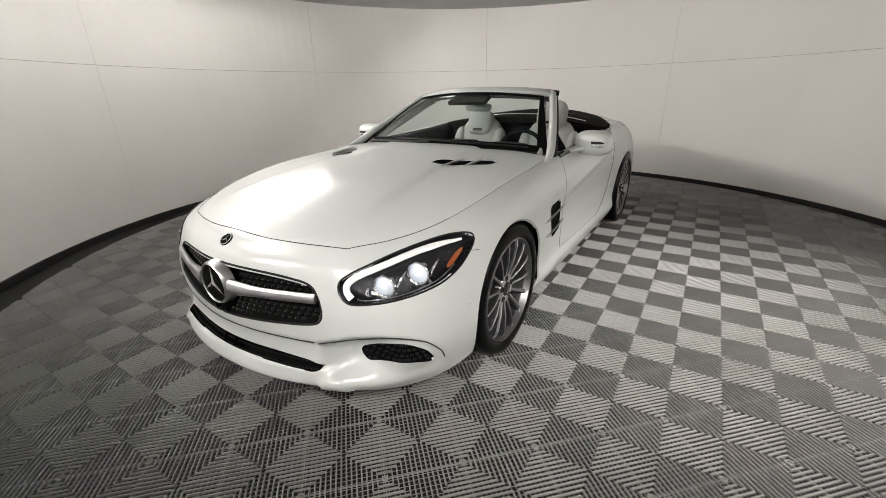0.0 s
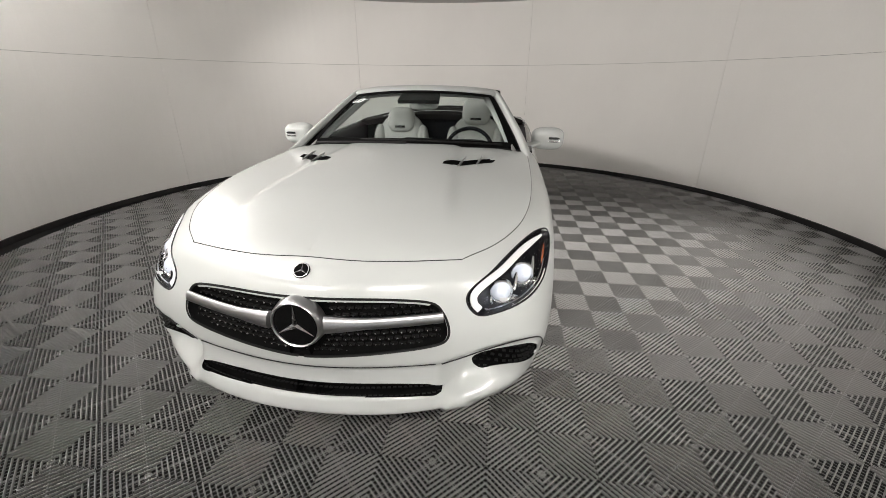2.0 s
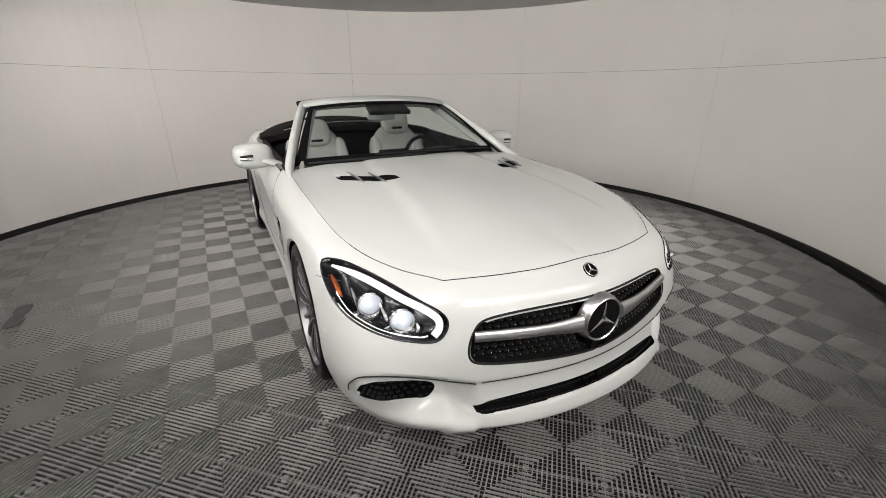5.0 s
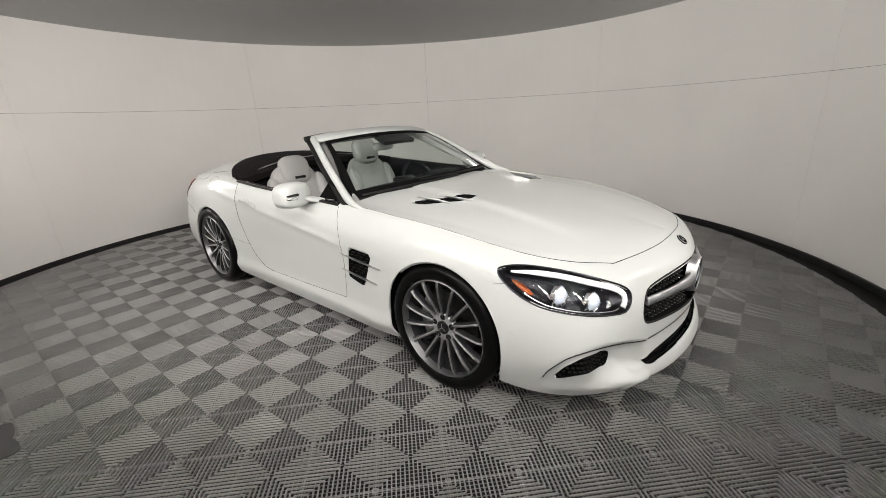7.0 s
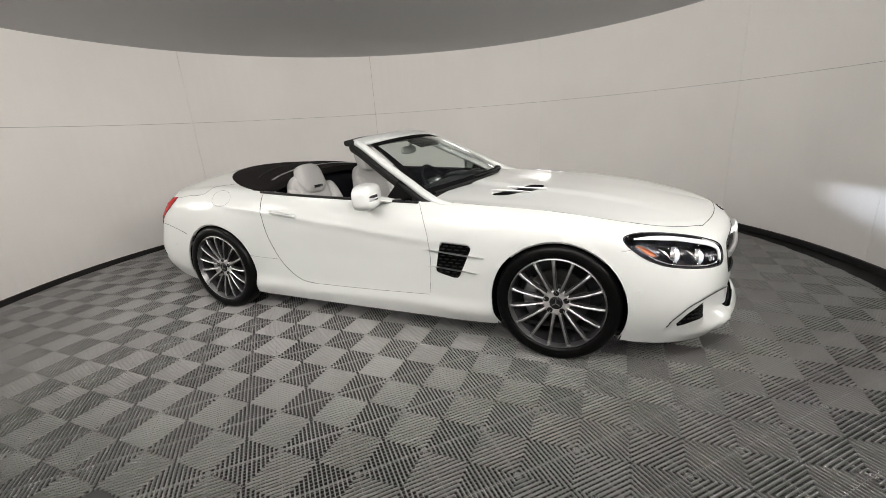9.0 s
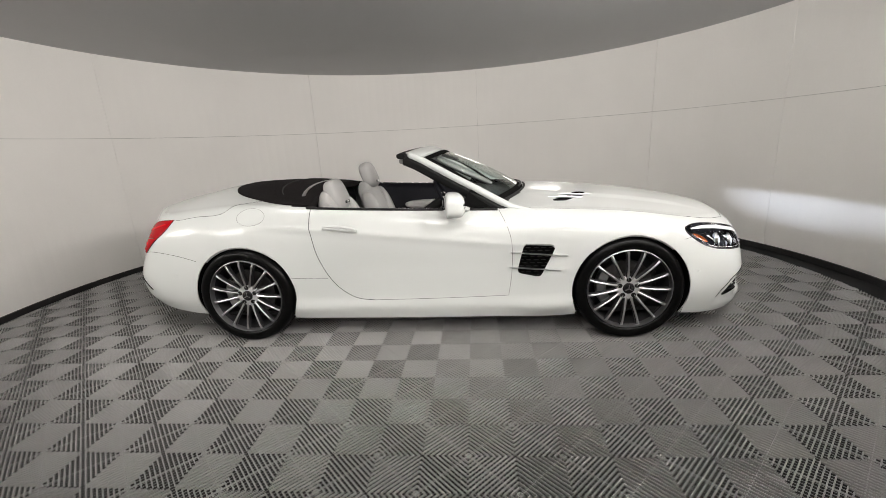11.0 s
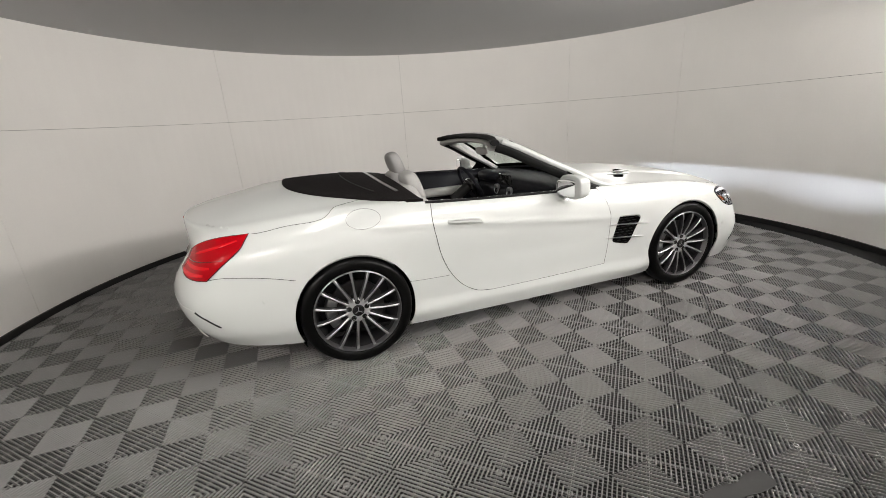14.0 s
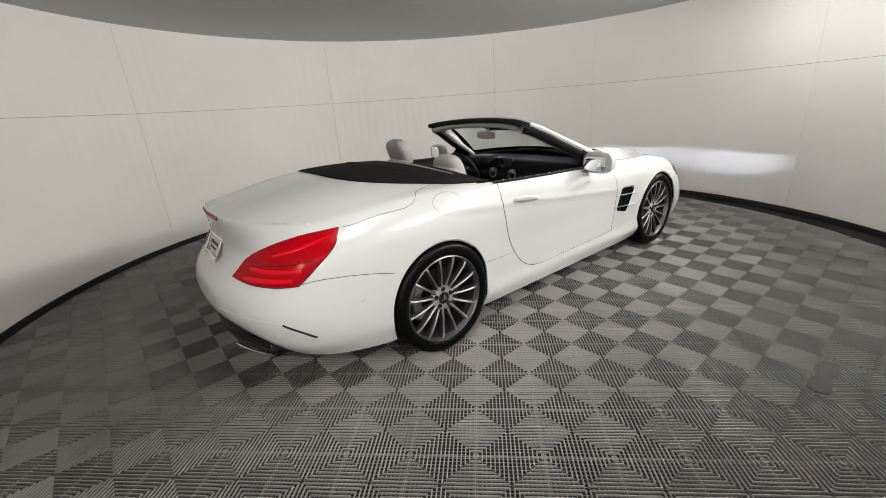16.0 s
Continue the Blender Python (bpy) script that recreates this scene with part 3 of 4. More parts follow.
for s in (1, -1):
    line_on("side", np.vstack([DOOR_FRONT, DOOR_LOW[1:]]), s, doors[s], radius=0.0013)
    line_on("side", DOOR_REAR, s, doors[s], radius=0.0022)
    line_on("top", HOOD_FRONT, s, hood, radius=0.0020)
    line_on("top", HOOD_SIDE[:22], s, hood, radius=0.0018)
    line_on("top", HOOD_SIDE[21:], s, hood, radius=0.0011)
    line_on("top", TRUNK_SIDE[9:], s, trunk_lid, radius=0.0015)
    line_on("side", spline([(1.612, .601), (1.70, .622), (1.81, .643), (1.93, .658), (2.01, .659), (2.075, .648)], 30), s, rear_bumper, radius=0.0016)
    line_on("side", spline([(.692, .451), (.80, .454), (.90, .459), (.965, .464)], 14), s, fenders[s], radius=0.0011)
    line_on("side", resample([(-1.60, .655), (-1.66, .665), (-1.75, .68)]), s, front_bumper, radius=0.0012)
line_on("side", FUEL, -1, fenders[-1], radius=0.0009, closed=True)


def patch(plane, outline, s, offset, mat, name, parent, rings=10, label="", shrink=1.0, both=False):
    """A skin that follows the body within an outline; offset(r): its height over the body, r from 0 (middle) to 1 (rim)."""
    outline = np.array(outline)
    c = outline.mean(axis=0)
    verts, faces = [], []
    n = len(outline)
    for side in ((1, -1) if both else (s,)):
        b = len(verts)
        for k in range(rings):
            r = 1 - k / rings
            ring = c + (outline - c) * r * shrink
            q, _ = surface_at(plane, ring, np.full(n, offset(r)))
            verts += [flip(p, side) for p in q]
        q, _ = surface_at(plane, [c], np.array([offset(0)]))
        verts.append(flip(q[0], side))
        for k in range(rings - 1):
            for i in range(n):
                faces.append((b + k * n + i, b + k * n + (i + 1) % n, b + (k + 1) * n + (i + 1) % n, b + (k + 1) * n + i))
        for i in range(n):
            faces.append((b + (rings - 1) * n + i, b + (rings - 1) * n + (i + 1) % n, b + rings * n))
    me = mesh_of(name, verts, faces, mat)
    bm = bmesh.new()
    bm.from_mesh(me)
    bmesh.ops.recalc_face_normals(bm, faces=bm.faces)
    bm.to_mesh(me)
    bm.free()
    return piece(name, me, parent, label)


def bowl(depth, edge=0.72):
    return lambda r: -depth * (1 - smooth(edge, 1.0, np.array(r)).item()) - 0.001


# ---- wheels ----
def build_wheel(front):
    """Fifteen-spoke wheel about its own centre, with its outer face towards +x."""
    w = thing("wheel")
    half = 0.125 if front else 0.138
    R = AXLE_Z + .002
    bm = bmesh.new()
    add_lathe(bm, [(half - .022, .2625), (half - .006, .267), (half, .280), (half + .002, .300), (half - .003, .321), (half - .016, .332), (half - .034, R), (.02, R + .0005),
                   (.012, R - .006), (.004, R - .006), (-.004, R + .0005), (-half + .045, R), (-half, .30), (-half + .02, .265)], steps=96)
    part("tyre", bm, M_RUBBER, w, "low-profile black tyre", sharp=50)
    bm = bmesh.new()
    add_lathe(bm, [(half - .024, .2635), (half - .006, .2635), (half - .003, .258), (half - .010, .2545), (half - .030, .252), (half - .035, .249), (-half + .05, .235), (-half + .05, .266)], steps=96)
    part("rim", bm, M_RIM2, w, "grey alloy rim edge", sharp=30)
    bm = bmesh.new()
    add_lathe(bm, [(half - .036, .2495), (half - .06, .243), (-half + .06, .232), (-half + .055, .10)], steps=72)
    part("barrel", bm, M_RIM, w)
    face = []
    bm = bmesh.new()
    x0 = half - .052
    prof = [(x0 + .030, .254, .0092), (x0 + .036, .22, .0066), (x0 + .032, .152, .0058), (x0 + .020, .088, .0075), (x0 + .016, .060, .010)]
    for sgn in (1, -1):
        row = [bm.verts.new((x, sgn * wd, r)) for x, r, wd in prof]
        row2 = [bm.verts.new((x - .007, sgn * (wd + .0035), r)) for x, r, wd in prof]
        row3 = [bm.verts.new((x - .034, sgn * (wd + .002), r)) for x, r, wd in prof]
        face.append((row, row2, row3))
    (a, a2, a3), (b, b2, b3) = face
    ridge = [bm.verts.new((x + .0035, 0, r)) for x, r, wd in prof]
    for k in range(len(prof) - 1):
        bm.faces.new((a[k], a[k + 1], ridge[k + 1], ridge[k]))
        bm.faces.new((ridge[k], ridge[k + 1], b[k + 1], b[k]))
    spoke_face = bpy.data.meshes.new("spoke")
    for k in range(len(prof) - 1):
        for r0, r1 in ((a, a2), (a2, a3), (b2, b), (b3, b2)):
            f = bm.faces.new((r0[k], r0[k + 1], r1[k + 1], r1[k]))
            f.material_index = 1
    bmesh.ops.recalc_face_normals(bm, faces=bm.faces)
    bm.to_mesh(spoke_face)
    bm.free()
    spoke_face.materials.append(M_SPOKE)
    spoke_face.materials.append(M_RIM)
    for k in range(15):
        piece("spoke", spoke_face, w, at=pose(0, 0, 0, 24 * k + 4, 0, 0))
    bm = bmesh.new()
    add_lathe(bm, [(x0 - .01, .075), (x0 + .012, .075), (x0 + .018, .070), (x0 + .019, .040), (x0 + .019, .0365)], steps=48)
    part("hub", bm, M_HUB, w, "machined hub with five bolt holes", sharp=30)
    bm = bmesh.new()
    add_lathe(bm, [(x0 + .017, .0365), (x0 + .024, .0355), (x0 + .026, .030), (x0 + .027, .001)], steps=36)
    part("centre_cap", bm, M_BLACK, w, "black centre cap with a silver star", sharp=30)
    bm = bmesh.new()
    for k in range(3):
        a = radians(90 + 120 * k)
        add_box(bm, (x0 + .028, .012 * math.cos(a), .012 * math.sin(a)), (.003, .026, .005), Matrix.Rotation(a, 4, "X"))
    part("cap_emblem", bm, M_CHROME, w)
    bolt = bmesh.new()
    add_lathe(bolt, [(-.004, .0155), (.003, .0155), (.004, .0135), (.001, .0125), (.001, .001)], steps=14)
    bolt_me = bpy.data.meshes.new("bolt")
    bolt.to_mesh(bolt_me)
    bolt.free()
    bolt_me.materials.append(M_MATTE)
    for k in range(5):
        a = radians(90 + 72 * k)
        piece("bolt", bolt_me, w, at=pose(x0 + .018, .056 * math.cos(a), .056 * math.sin(a)))
    bm = bmesh.new()
    add_lathe(bm, [(x0 - .045, .001), (x0 - .045, .17), (x0 - .075, .17), (x0 - .075, .06)], steps=60)
    add_lathe(bm, [(x0 - .045, .085), (x0 - .020, .080), (x0 - .020, .001)], steps=40)
    part("brake_disc", bm, M_DISC, w, "grey steel brake disc", sharp=30)
    bm = bmesh.new()
    add_sweep(bm, [(x0 - .052, .158 * math.cos(a), .158 * math.sin(a)) for a in np.linspace(radians(144), radians(216), 13)], .036, .028, up=(1, 0, 0), sides=10, power=3.5)
    part("brake_caliper", bm, M_SATIN, w, "silver brake caliper")
    return w


for y, front in ((WHEEL_F, True), (WHEEL_R, False)):
    first = build_wheel(front)
    depth = .918 - 0.125 if front else .936 - 0.138
    for k, s in enumerate((-1, 1)):
        m = pose(depth * s, y, AXLE_Z + 0.0015, 0, 0, 0 if s > 0 else 180)
        if k == 0:
            wheel = first
            wheel.parent = car
            wheel.matrix_local = m
        else:
            wheel = copy_thing(first, m)
        wheel["label"] = "fifteen-spoke grey alloy wheel"
    # arch liners
    for s in (1, -1):
        bm = bmesh.new()
        rows = []
        for xx, r in ((.895, .361), (.885, .371), (.60, .371), (.55, .30), (.55, .06)):
            row = []
            for k in range(41):
                a = radians(-28 + 236 * k / 40)
                row.append(bm.verts.new((xx * s, y + r * math.cos(a), max(.12, AXLE_Z + r * math.sin(a)))))
            rows.append(row)
        for r0, r1 in zip(rows, rows[1:]):
            for k in range(40):
                bm.faces.new((r0[k], r0[k + 1], r1[k + 1], r1[k]))
        part("arch_liner", bm, M_LINER, car)

# underside pan
bm = bmesh.new()
outline = [(p[0], p[1]) for p in P0[::10, 0]]
ring = [bm.verts.new((x * .97 * k, y * .985, .175 + .10 * smooth(1.5, 2.1, np.array(y)).item())) for k, row in ((1, outline), (-1, outline[::-1][1:-1])) for x, y in row]
top_ring = [bm.verts.new((v.co.x, v.co.y, v.co.z + .025)) for v in ring]
n = len(ring)
bm.faces.new(ring)
for k in range(n):
    bm.faces.new((ring[k], ring[(k + 1) % n], top_ring[(k + 1) % n], top_ring[k]))
pan = part("underbody", bm, M_MATTE, car, smooth=False)

# ---- windscreen ----
def arc3(a, b, bow, count):
    """From a to b (mirrored in x), bowed at the middle."""
    out = []
    for k in range(count):
        f = k / (count - 1)
        w = 1 - (2 * f - 1) ** 2
        out.append(Vector(a).lerp(Vector(b), f) + Vector(bow) * w)
    return out


N_GLASS = 29
low = arc3((-.755, -.455, .885), (.755, -.455, .885), (0, -.255, .045), N_GLASS)
high = arc3((-.530, .025, 1.214), (.530, .025, 1.214), (0, -.085, .034), N_GLASS)


def screen_point(f, g, lift=0.0):
    k = f * (N_GLASS - 1)
    i = min(int(k), N_GLASS - 2)
    a = low[i].lerp(low[i + 1], k - i)
    b = high[i].lerp(high[i + 1], k - i)
    bulge = 0.022 * 4 * g * (1 - g)
    return a.lerp(b, g) + Vector((0, -.55, .83)) * (bulge + lift)


def screen_skin(f0, f1, g0, g1, lift, mat, name, parent, nf=28, ng=12, thick=0.005, label="", flare=0.0):
    bm = bmesh.new()
    rows = []
    for d in (0, -thick):
        rows.append([[bm.verts.new(screen_point(f0 + (f1 - f0) * i / nf + flare * (1 - j / ng) * (i if flare > 0 else nf - i) / nf, g0 + (g1 - g0) * j / ng, lift + d)) for i in range(nf + 1)] for j in range(ng + 1)])
    for lay in rows:
        for j in range(ng):
            for i in range(nf):
                bm.faces.new((lay[j][i], lay[j][i + 1], lay[j + 1][i + 1], lay[j + 1][i]))
    o, q = rows
    for i in range(nf):
        bm.faces.new((o[0][i], o[0][i + 1], q[0][i + 1], q[0][i]))
        bm.faces.new((o[ng][i], o[ng][i + 1], q[ng][i + 1], q[ng][i]))
    for j in range(ng):
        bm.faces.new((o[j][0], o[j + 1][0], q[j + 1][0], q[j][0]))
        bm.faces.new((o[j][nf], o[j + 1][nf], q[j + 1][nf], q[j][nf]))
    return part(name, bm, mat, parent, label)


windscreen = screen_skin(0.0, 1.0, 0.0, 1.0, 0.0, M_WINDOW, "windscreen", car, label="clear tinted windscreen glass")
windscreen.visible_shadow = False
for f0, f1, g0, g1, flare in ((0.0, .026, .09, .95, .012), (.974, 1.0, .09, .95, -.012), (0, 1, 0, .092, 0.0), (0, 1, .935, 1.0, 0.0)):
    screen_skin(f0, f1, g0, g1, 0.0022, M_LINER, "glass_border", windscreen, nf=28 if f1 - f0 > .5 else 3, ng=3 if f1 - f0 > .5 else 14, thick=.0018, flare=flare)
screen_skin(.365, .635, .79, .965, -0.012, M_MATTE, "sensor_cover", windscreen, nf=8, ng=6, thick=.03)

# pillars and header rail
for s in (1, -1):
    path = [Vector(p) for p in spline([(.822 * s, -.74, .845), (.800 * s, -.55, .885), (.742 * s, -.36, .982), (.670 * s, -.16, 1.085), (.594 * s, .03, 1.187), (.556 * s, .12, 1.224)], 22)]
    bm = bmesh.new()
    add_sweep(bm, path, .024, .026, up=(s * .55, -.35, .75), sides=12, power=3.0, taper=[.35 + .65 * min(1, k / 5) for k in range(22)])
    part("windscreen_pillar", bm, M_WHITE, car)
    bm = bmesh.new()
    inner = [p + Vector((-.004 * s, .044, -.026)) for p in path[3:]]
    add_sweep(bm, inner, .026, .032, up=(s * .55, -.35, .75), sides=10, power=3.0)
    part("pillar_seal", bm, M_MATTE, car, "black rubber pillar seal")
    bm = bmesh.new()
    add_sweep(bm, [p + Vector((-.078 * s, .020, -.030)) for p in path[4:-1]], .020, .024, up=(s * .55, -.35, .75), sides=10, power=2.6)
    part("pillar_lining", bm, M_LEATHER, car, "pale grey pillar lining")
header = [Vector(p) for p in spline([(-.566, .115, 1.230), (-.43, .065, 1.249), (-.2, .025, 1.261), (0, .015, 1.264), (.2, .025, 1.261), (.43, .065, 1.249), (.566, .115, 1.230)], 33)]
bm = bmesh.new()
add_sweep(bm, [p - Vector((0, 0, .004)) for p in header], .060, .016, up=(0, -.3, 1), sides=14, power=3.0)
part("header_rail", bm, M_WHITE, car)
bm = bmesh.new()
add_sweep(bm, [p + Vector((p.x * .03, .072, -.002)) for p in header], .034, .019, up=(0, -.1, 1), sides=12, power=2.8)
part("header_seal", bm, M_MATTE, car, "black rubber header seal")
bm = bmesh.new()
add_sweep(bm, [p * 1.0 + Vector((-p.x * .06, .058, -.040)) for p in header], .044, .021, up=(0, -.1, 1), sides=10, power=3.0)
part("sun_visor", bm, M_LEATHER, car, "pale grey sun visor lining")
bm = bmesh.new()
add_super(bm, (0, .02, 1.135), (.115, .016, .032), 3.2)
add_sweep(bm, [(0, .01, 1.15), (0, -.02, 1.215)], .010, .010, up=(0, 1, 0), sides=8)
part("rear_view_mirror", bm, M_LEATHER, car, "pale grey inside mirror housing")

# ---- cabin ----
def belt(y):
    i = int(np.argmin(np.abs(P0[:, NV_SIDE, 1] - y) + 10 * (P0[:, NV_SIDE, 0] < .5)))
    return P0[i, NV_SIDE]


ys = np.linspace(-.52, .84, 36)
for s in (1, -1):
    bm = bmesh.new()
    rows = []
    for y in ys:
        b = belt(y)
        rows.append([bm.verts.new((xx * s, y, zz)) for xx, zz in ((b[0] - .004, b[2] + .001), (b[0] - .035, b[2] + .008), (b[0] - .075, b[2] + .002), (b[0] - .10, b[2] - .05), (b[0] - .085, .62), (b[0] - .13, .52), (b[0] - .12, .28))])
    for r0, r1 in zip(rows, rows[1:]):
        for k in range(6):
            f = bm.faces.new((r0[k], r0[k + 1], r1[k + 1], r1[k]))
    part("door_lining", bm, M_DARKLEATHER, doors[s], "black leather door lining", sharp=60)
    bm = bmesh.new()
    add_sweep(bm, [Vector((belt(y)[0] * s - .012 * s, y, belt(y)[2] + .006)) for y in np.linspace(-.47, .80, 28)], .016, .009, sides=8, power=3)
    part("window_seal", bm, M_BLACK, doors[s], "black window seal strip")
    bm = bmesh.new()
    add_super(bm, (.735 * s, .10, .70), (.05, .34, .045), 3)
    part("armrest", bm, M_LEATHER, doors[s], "pale grey door armrest")
    # quarter glass triangle behind the pillar foot
    bm = bmesh.new()
    tri = [(.80 * s, -.475, .895), (.80 * s, -.22, .885), (.752 * s, -.30, 1.0)]
    for dx in (0, -.012 * s):
        bm.faces.new([bm.verts.new((x + dx, y, z)) for x, y, z in tri])
    vs = list(bm.verts)
    for k in range(3):
        bm.faces.new((vs[k], vs[(k + 1) % 3], vs[3 + (k + 1) % 3], vs[3 + k]))
    part("mirror_sail", bm, M_LINER, doors[s])

bm = bmesh.new()
add_box(bm, (0, .35, .27), (1.5, 1.75, .03))
add_box(bm, (0, .25, .42), (.22, 1.3, .30), bevel=.03)
part("cabin_floor", bm, M_DARKLEATHER, car, "black carpet and centre tunnel")
bm = bmesh.new()
add_super(bm, (0, -.42, .815), (.735, .22, .085), 4.5)
add_super(bm, (0, -.32, .66), (.70, .16, .16), 4.0)
add_super(bm, (.37, -.28, .865), (.19, .14, .05), 3.0)
dash = part("dashboard", bm, M_DARKLEATHER, car, "black leather dashboard")
for x in (-.60, -.12, .12, .60):
    bm = bmesh.new()
    add_lathe(bm, [(-.01, .046), (.012, .046), (.014, .038), (.0, .034), (-.004, .001)], steps=28)
    part("air_vent", bm, M_SATIN, dash, "round chrome air vent", at=pose(x, -.175, .775, 0, 0, 90))
bm = bmesh.new()
add_box(bm, (0, -.20, .865), (.22, .02, .10), Matrix.Rotation(radians(-15), 4, "X"), bevel=.006)
part("display", bm, M_BLACK, dash)
# steering wheel
sw = piece("steering_wheel", None, car, "black leather steering wheel", at=pose(.37, -.02, .80, 62, 0, 0))
bm = bmesh.new()
add_sweep(bm, [(.185 * math.cos(a), .185 * math.sin(a), 0) for a in np.linspace(0, 2 * math.pi, 40, endpoint=False)], .015, .017, up=(0, 0, 1), sides=10, closed=True)
part("rim", bm, M_DARKLEATHER, sw)
bm = bmesh.new()
add_super(bm, (0, 0, .0), (.075, .065, .03), 2.6)
for a in (0, 180, 270):
    add_box(bm, (.12 * math.cos(radians(a)), .12 * math.sin(radians(a)), -.005), (.13, .035, .014), Matrix.Rotation(radians(a), 4, "Z"), bevel=.004)
part("hub", bm, M_BLACK, sw)
bm = bmesh.new()
add_sweep(bm, [(0, 0, -.03), (0, -.02, -.22)], .045, .045, up=(0, 1, 0), sides=12)
part("column", bm, M_MATTE, sw)


def build_seat(x, rise):
    seat = piece("seat", None, car, "pale grey leather sports seat", at=pose(x, .48 - rise, 0))
    tilt = Matrix.Rotation(radians(-20), 4, "X")
    bm = bmesh.new()
    add_super(bm, (0, -.10, .455), (.235, .27, .085), 3.2)
    for s in (1, -1):
        add_super(bm, (.225 * s, -.10, .49), (.06, .25, .08), 2.8)
    part("cushion", bm, M_LEATHER, seat)
    bm = bmesh.new()
    add_super(bm, (0, .20, .72), (.225, .075, .30), 3.2, tilt)
    for s in (1, -1):
        add_super(bm, (.215 * s, .155, .68), (.06, .075, .25), 2.6, tilt)
    part("backrest", bm, M_LEATHER, seat)
    bm = bmesh.new()
    add_super(bm, (0, .240 + rise * .3, 1.005 + rise), (.132, .060, .122), 3.2, tilt, nu=32, nv=20)
    part("headrest", bm, M_LEATHER, seat)
    bm = bmesh.new()
    add_box(bm, (0, .163 + rise * .3, .95 + rise), (.10, .008, .022), tilt, bevel=.003)
    part("neck_vent", bm, M_BLACK, seat, "black neck-level air vent")
    bm = bmesh.new()
    for s in (1, -1):
        add_sweep(bm, [(.07 * s + .04 * math.cos(a), .245 + .015 * math.sin(a), .885 + .05 * math.sin(a)) for a in np.linspace(0, math.pi, 10)], .012, .012, up=(0, 1, 0), sides=8)
    part("belt_guide", bm, M_SATIN, seat)
    return seat


build_seat(.37, .042)
build_seat(-.37, -.045)

# rear bulkhead and tonneau cover
bm = bmesh.new()
add_super(bm, (0, 1.02, .66), (.74, .10, .30), 5.0)
part("rear_bulkhead", bm, M_DARKLEATHER, car, "black rear bulkhead lining")
bm = bmesh.new()
rows = []
nj, ni = 18, 44
for j in range(nj + 1):
    g = j / nj
    pts = []
    for i in range(ni + 1):
        f = 2 * i / ni - 1
        x = .806 * abs(f) ** .9
        yb = 1.640 - .4535 * (x / .71) ** 3
        yf = .80 + .06 * (1 - f * f)
        pts.append((x, yf + (yb - .014 - yf) * g))
    q, _ = surface_at("top", pts, .007)
    rows.append([bm.verts.new((p[0] * (1 if i * 2 >= ni else -1), p[1], p[2])) for i, p in enumerate(q)])
for r0, r1 in zip(rows, rows[1:]):
    for i in range(ni):
        bm.faces.new((r0[i], r0[i + 1], r1[i + 1], r1[i]))
ext = bmesh.ops.extrude_edge_only(bm, edges=[e for e in bm.edges if e.is_boundary])["geom"]
for v in ext:
    if isinstance(v, bmesh.types.BMVert):
        v.co.z -= .05
tonneau = part("tonneau_cover", bm, M_FABRIC, car, "black fabric cover behind the seats")
for g, wd, mat_, name in ((.42, .005, M_DARKLINE, "cover_seam"), (.16, .014, M_SATIN, "trim_bar")):
    q = [Vector((x, .80 + .06 * (1 - (x / .838) ** 2) + (1.640 - .4535 * (abs(x) / .71) ** 3 - .80) * g, 0)) for x in np.linspace(-.60, .60, 25)]
    q, _ = surface_at("top", [(abs(v.x), v.y) for v in q], .009)
    bm = bmesh.new()
    add_sweep(bm, [Vector((p[0] * (1 if k >= 12 else -1), p[1], p[2])) for k, p in enumerate(q)], wd, .003, sides=6)
    part(name, bm, mat_, tonneau)



# ---- lamps, grille, vents, trim ----
def star(radius, thick, name, parent, at, label="silver three-pointed star", ring=True):
    """A plain three-armed emblem in a ring, facing -y."""
    bm = bmesh.new()
    for k in range(3):
        a = radians(90 + 120 * k)
        tip = Vector((radius * math.cos(a), 0, radius * math.sin(a)))
        n = Vector((-math.sin(a), 0, math.cos(a)))
        w = radius * .14
        base = [bm.verts.new(n * w), bm.verts.new(n * -w), bm.verts.new((0, -thick * 1.6, 0)), bm.verts.new(tip)]
        bm.faces.new((base[0], base[2], base[3]))
        bm.faces.new((base[2], base[1], base[3]))
        bm.faces.new((base[0], base[1], base[3]))
    if ring:
        add_sweep(bm, [(radius * math.cos(a), 0, radius * math.sin(a)) for a in np.linspace(0, 2 * math.pi, 40, endpoint=False)], thick, radius * .055, up=(0, -1, 0), sides=8, closed=True)
    return part(name, bm, M_CHROME, parent, label, at=at, sharp=20)


def corner_point(plane, a, b, push):
    q, n = surface_at(plane, [(a, b)], push)
    return q[0], n[0]


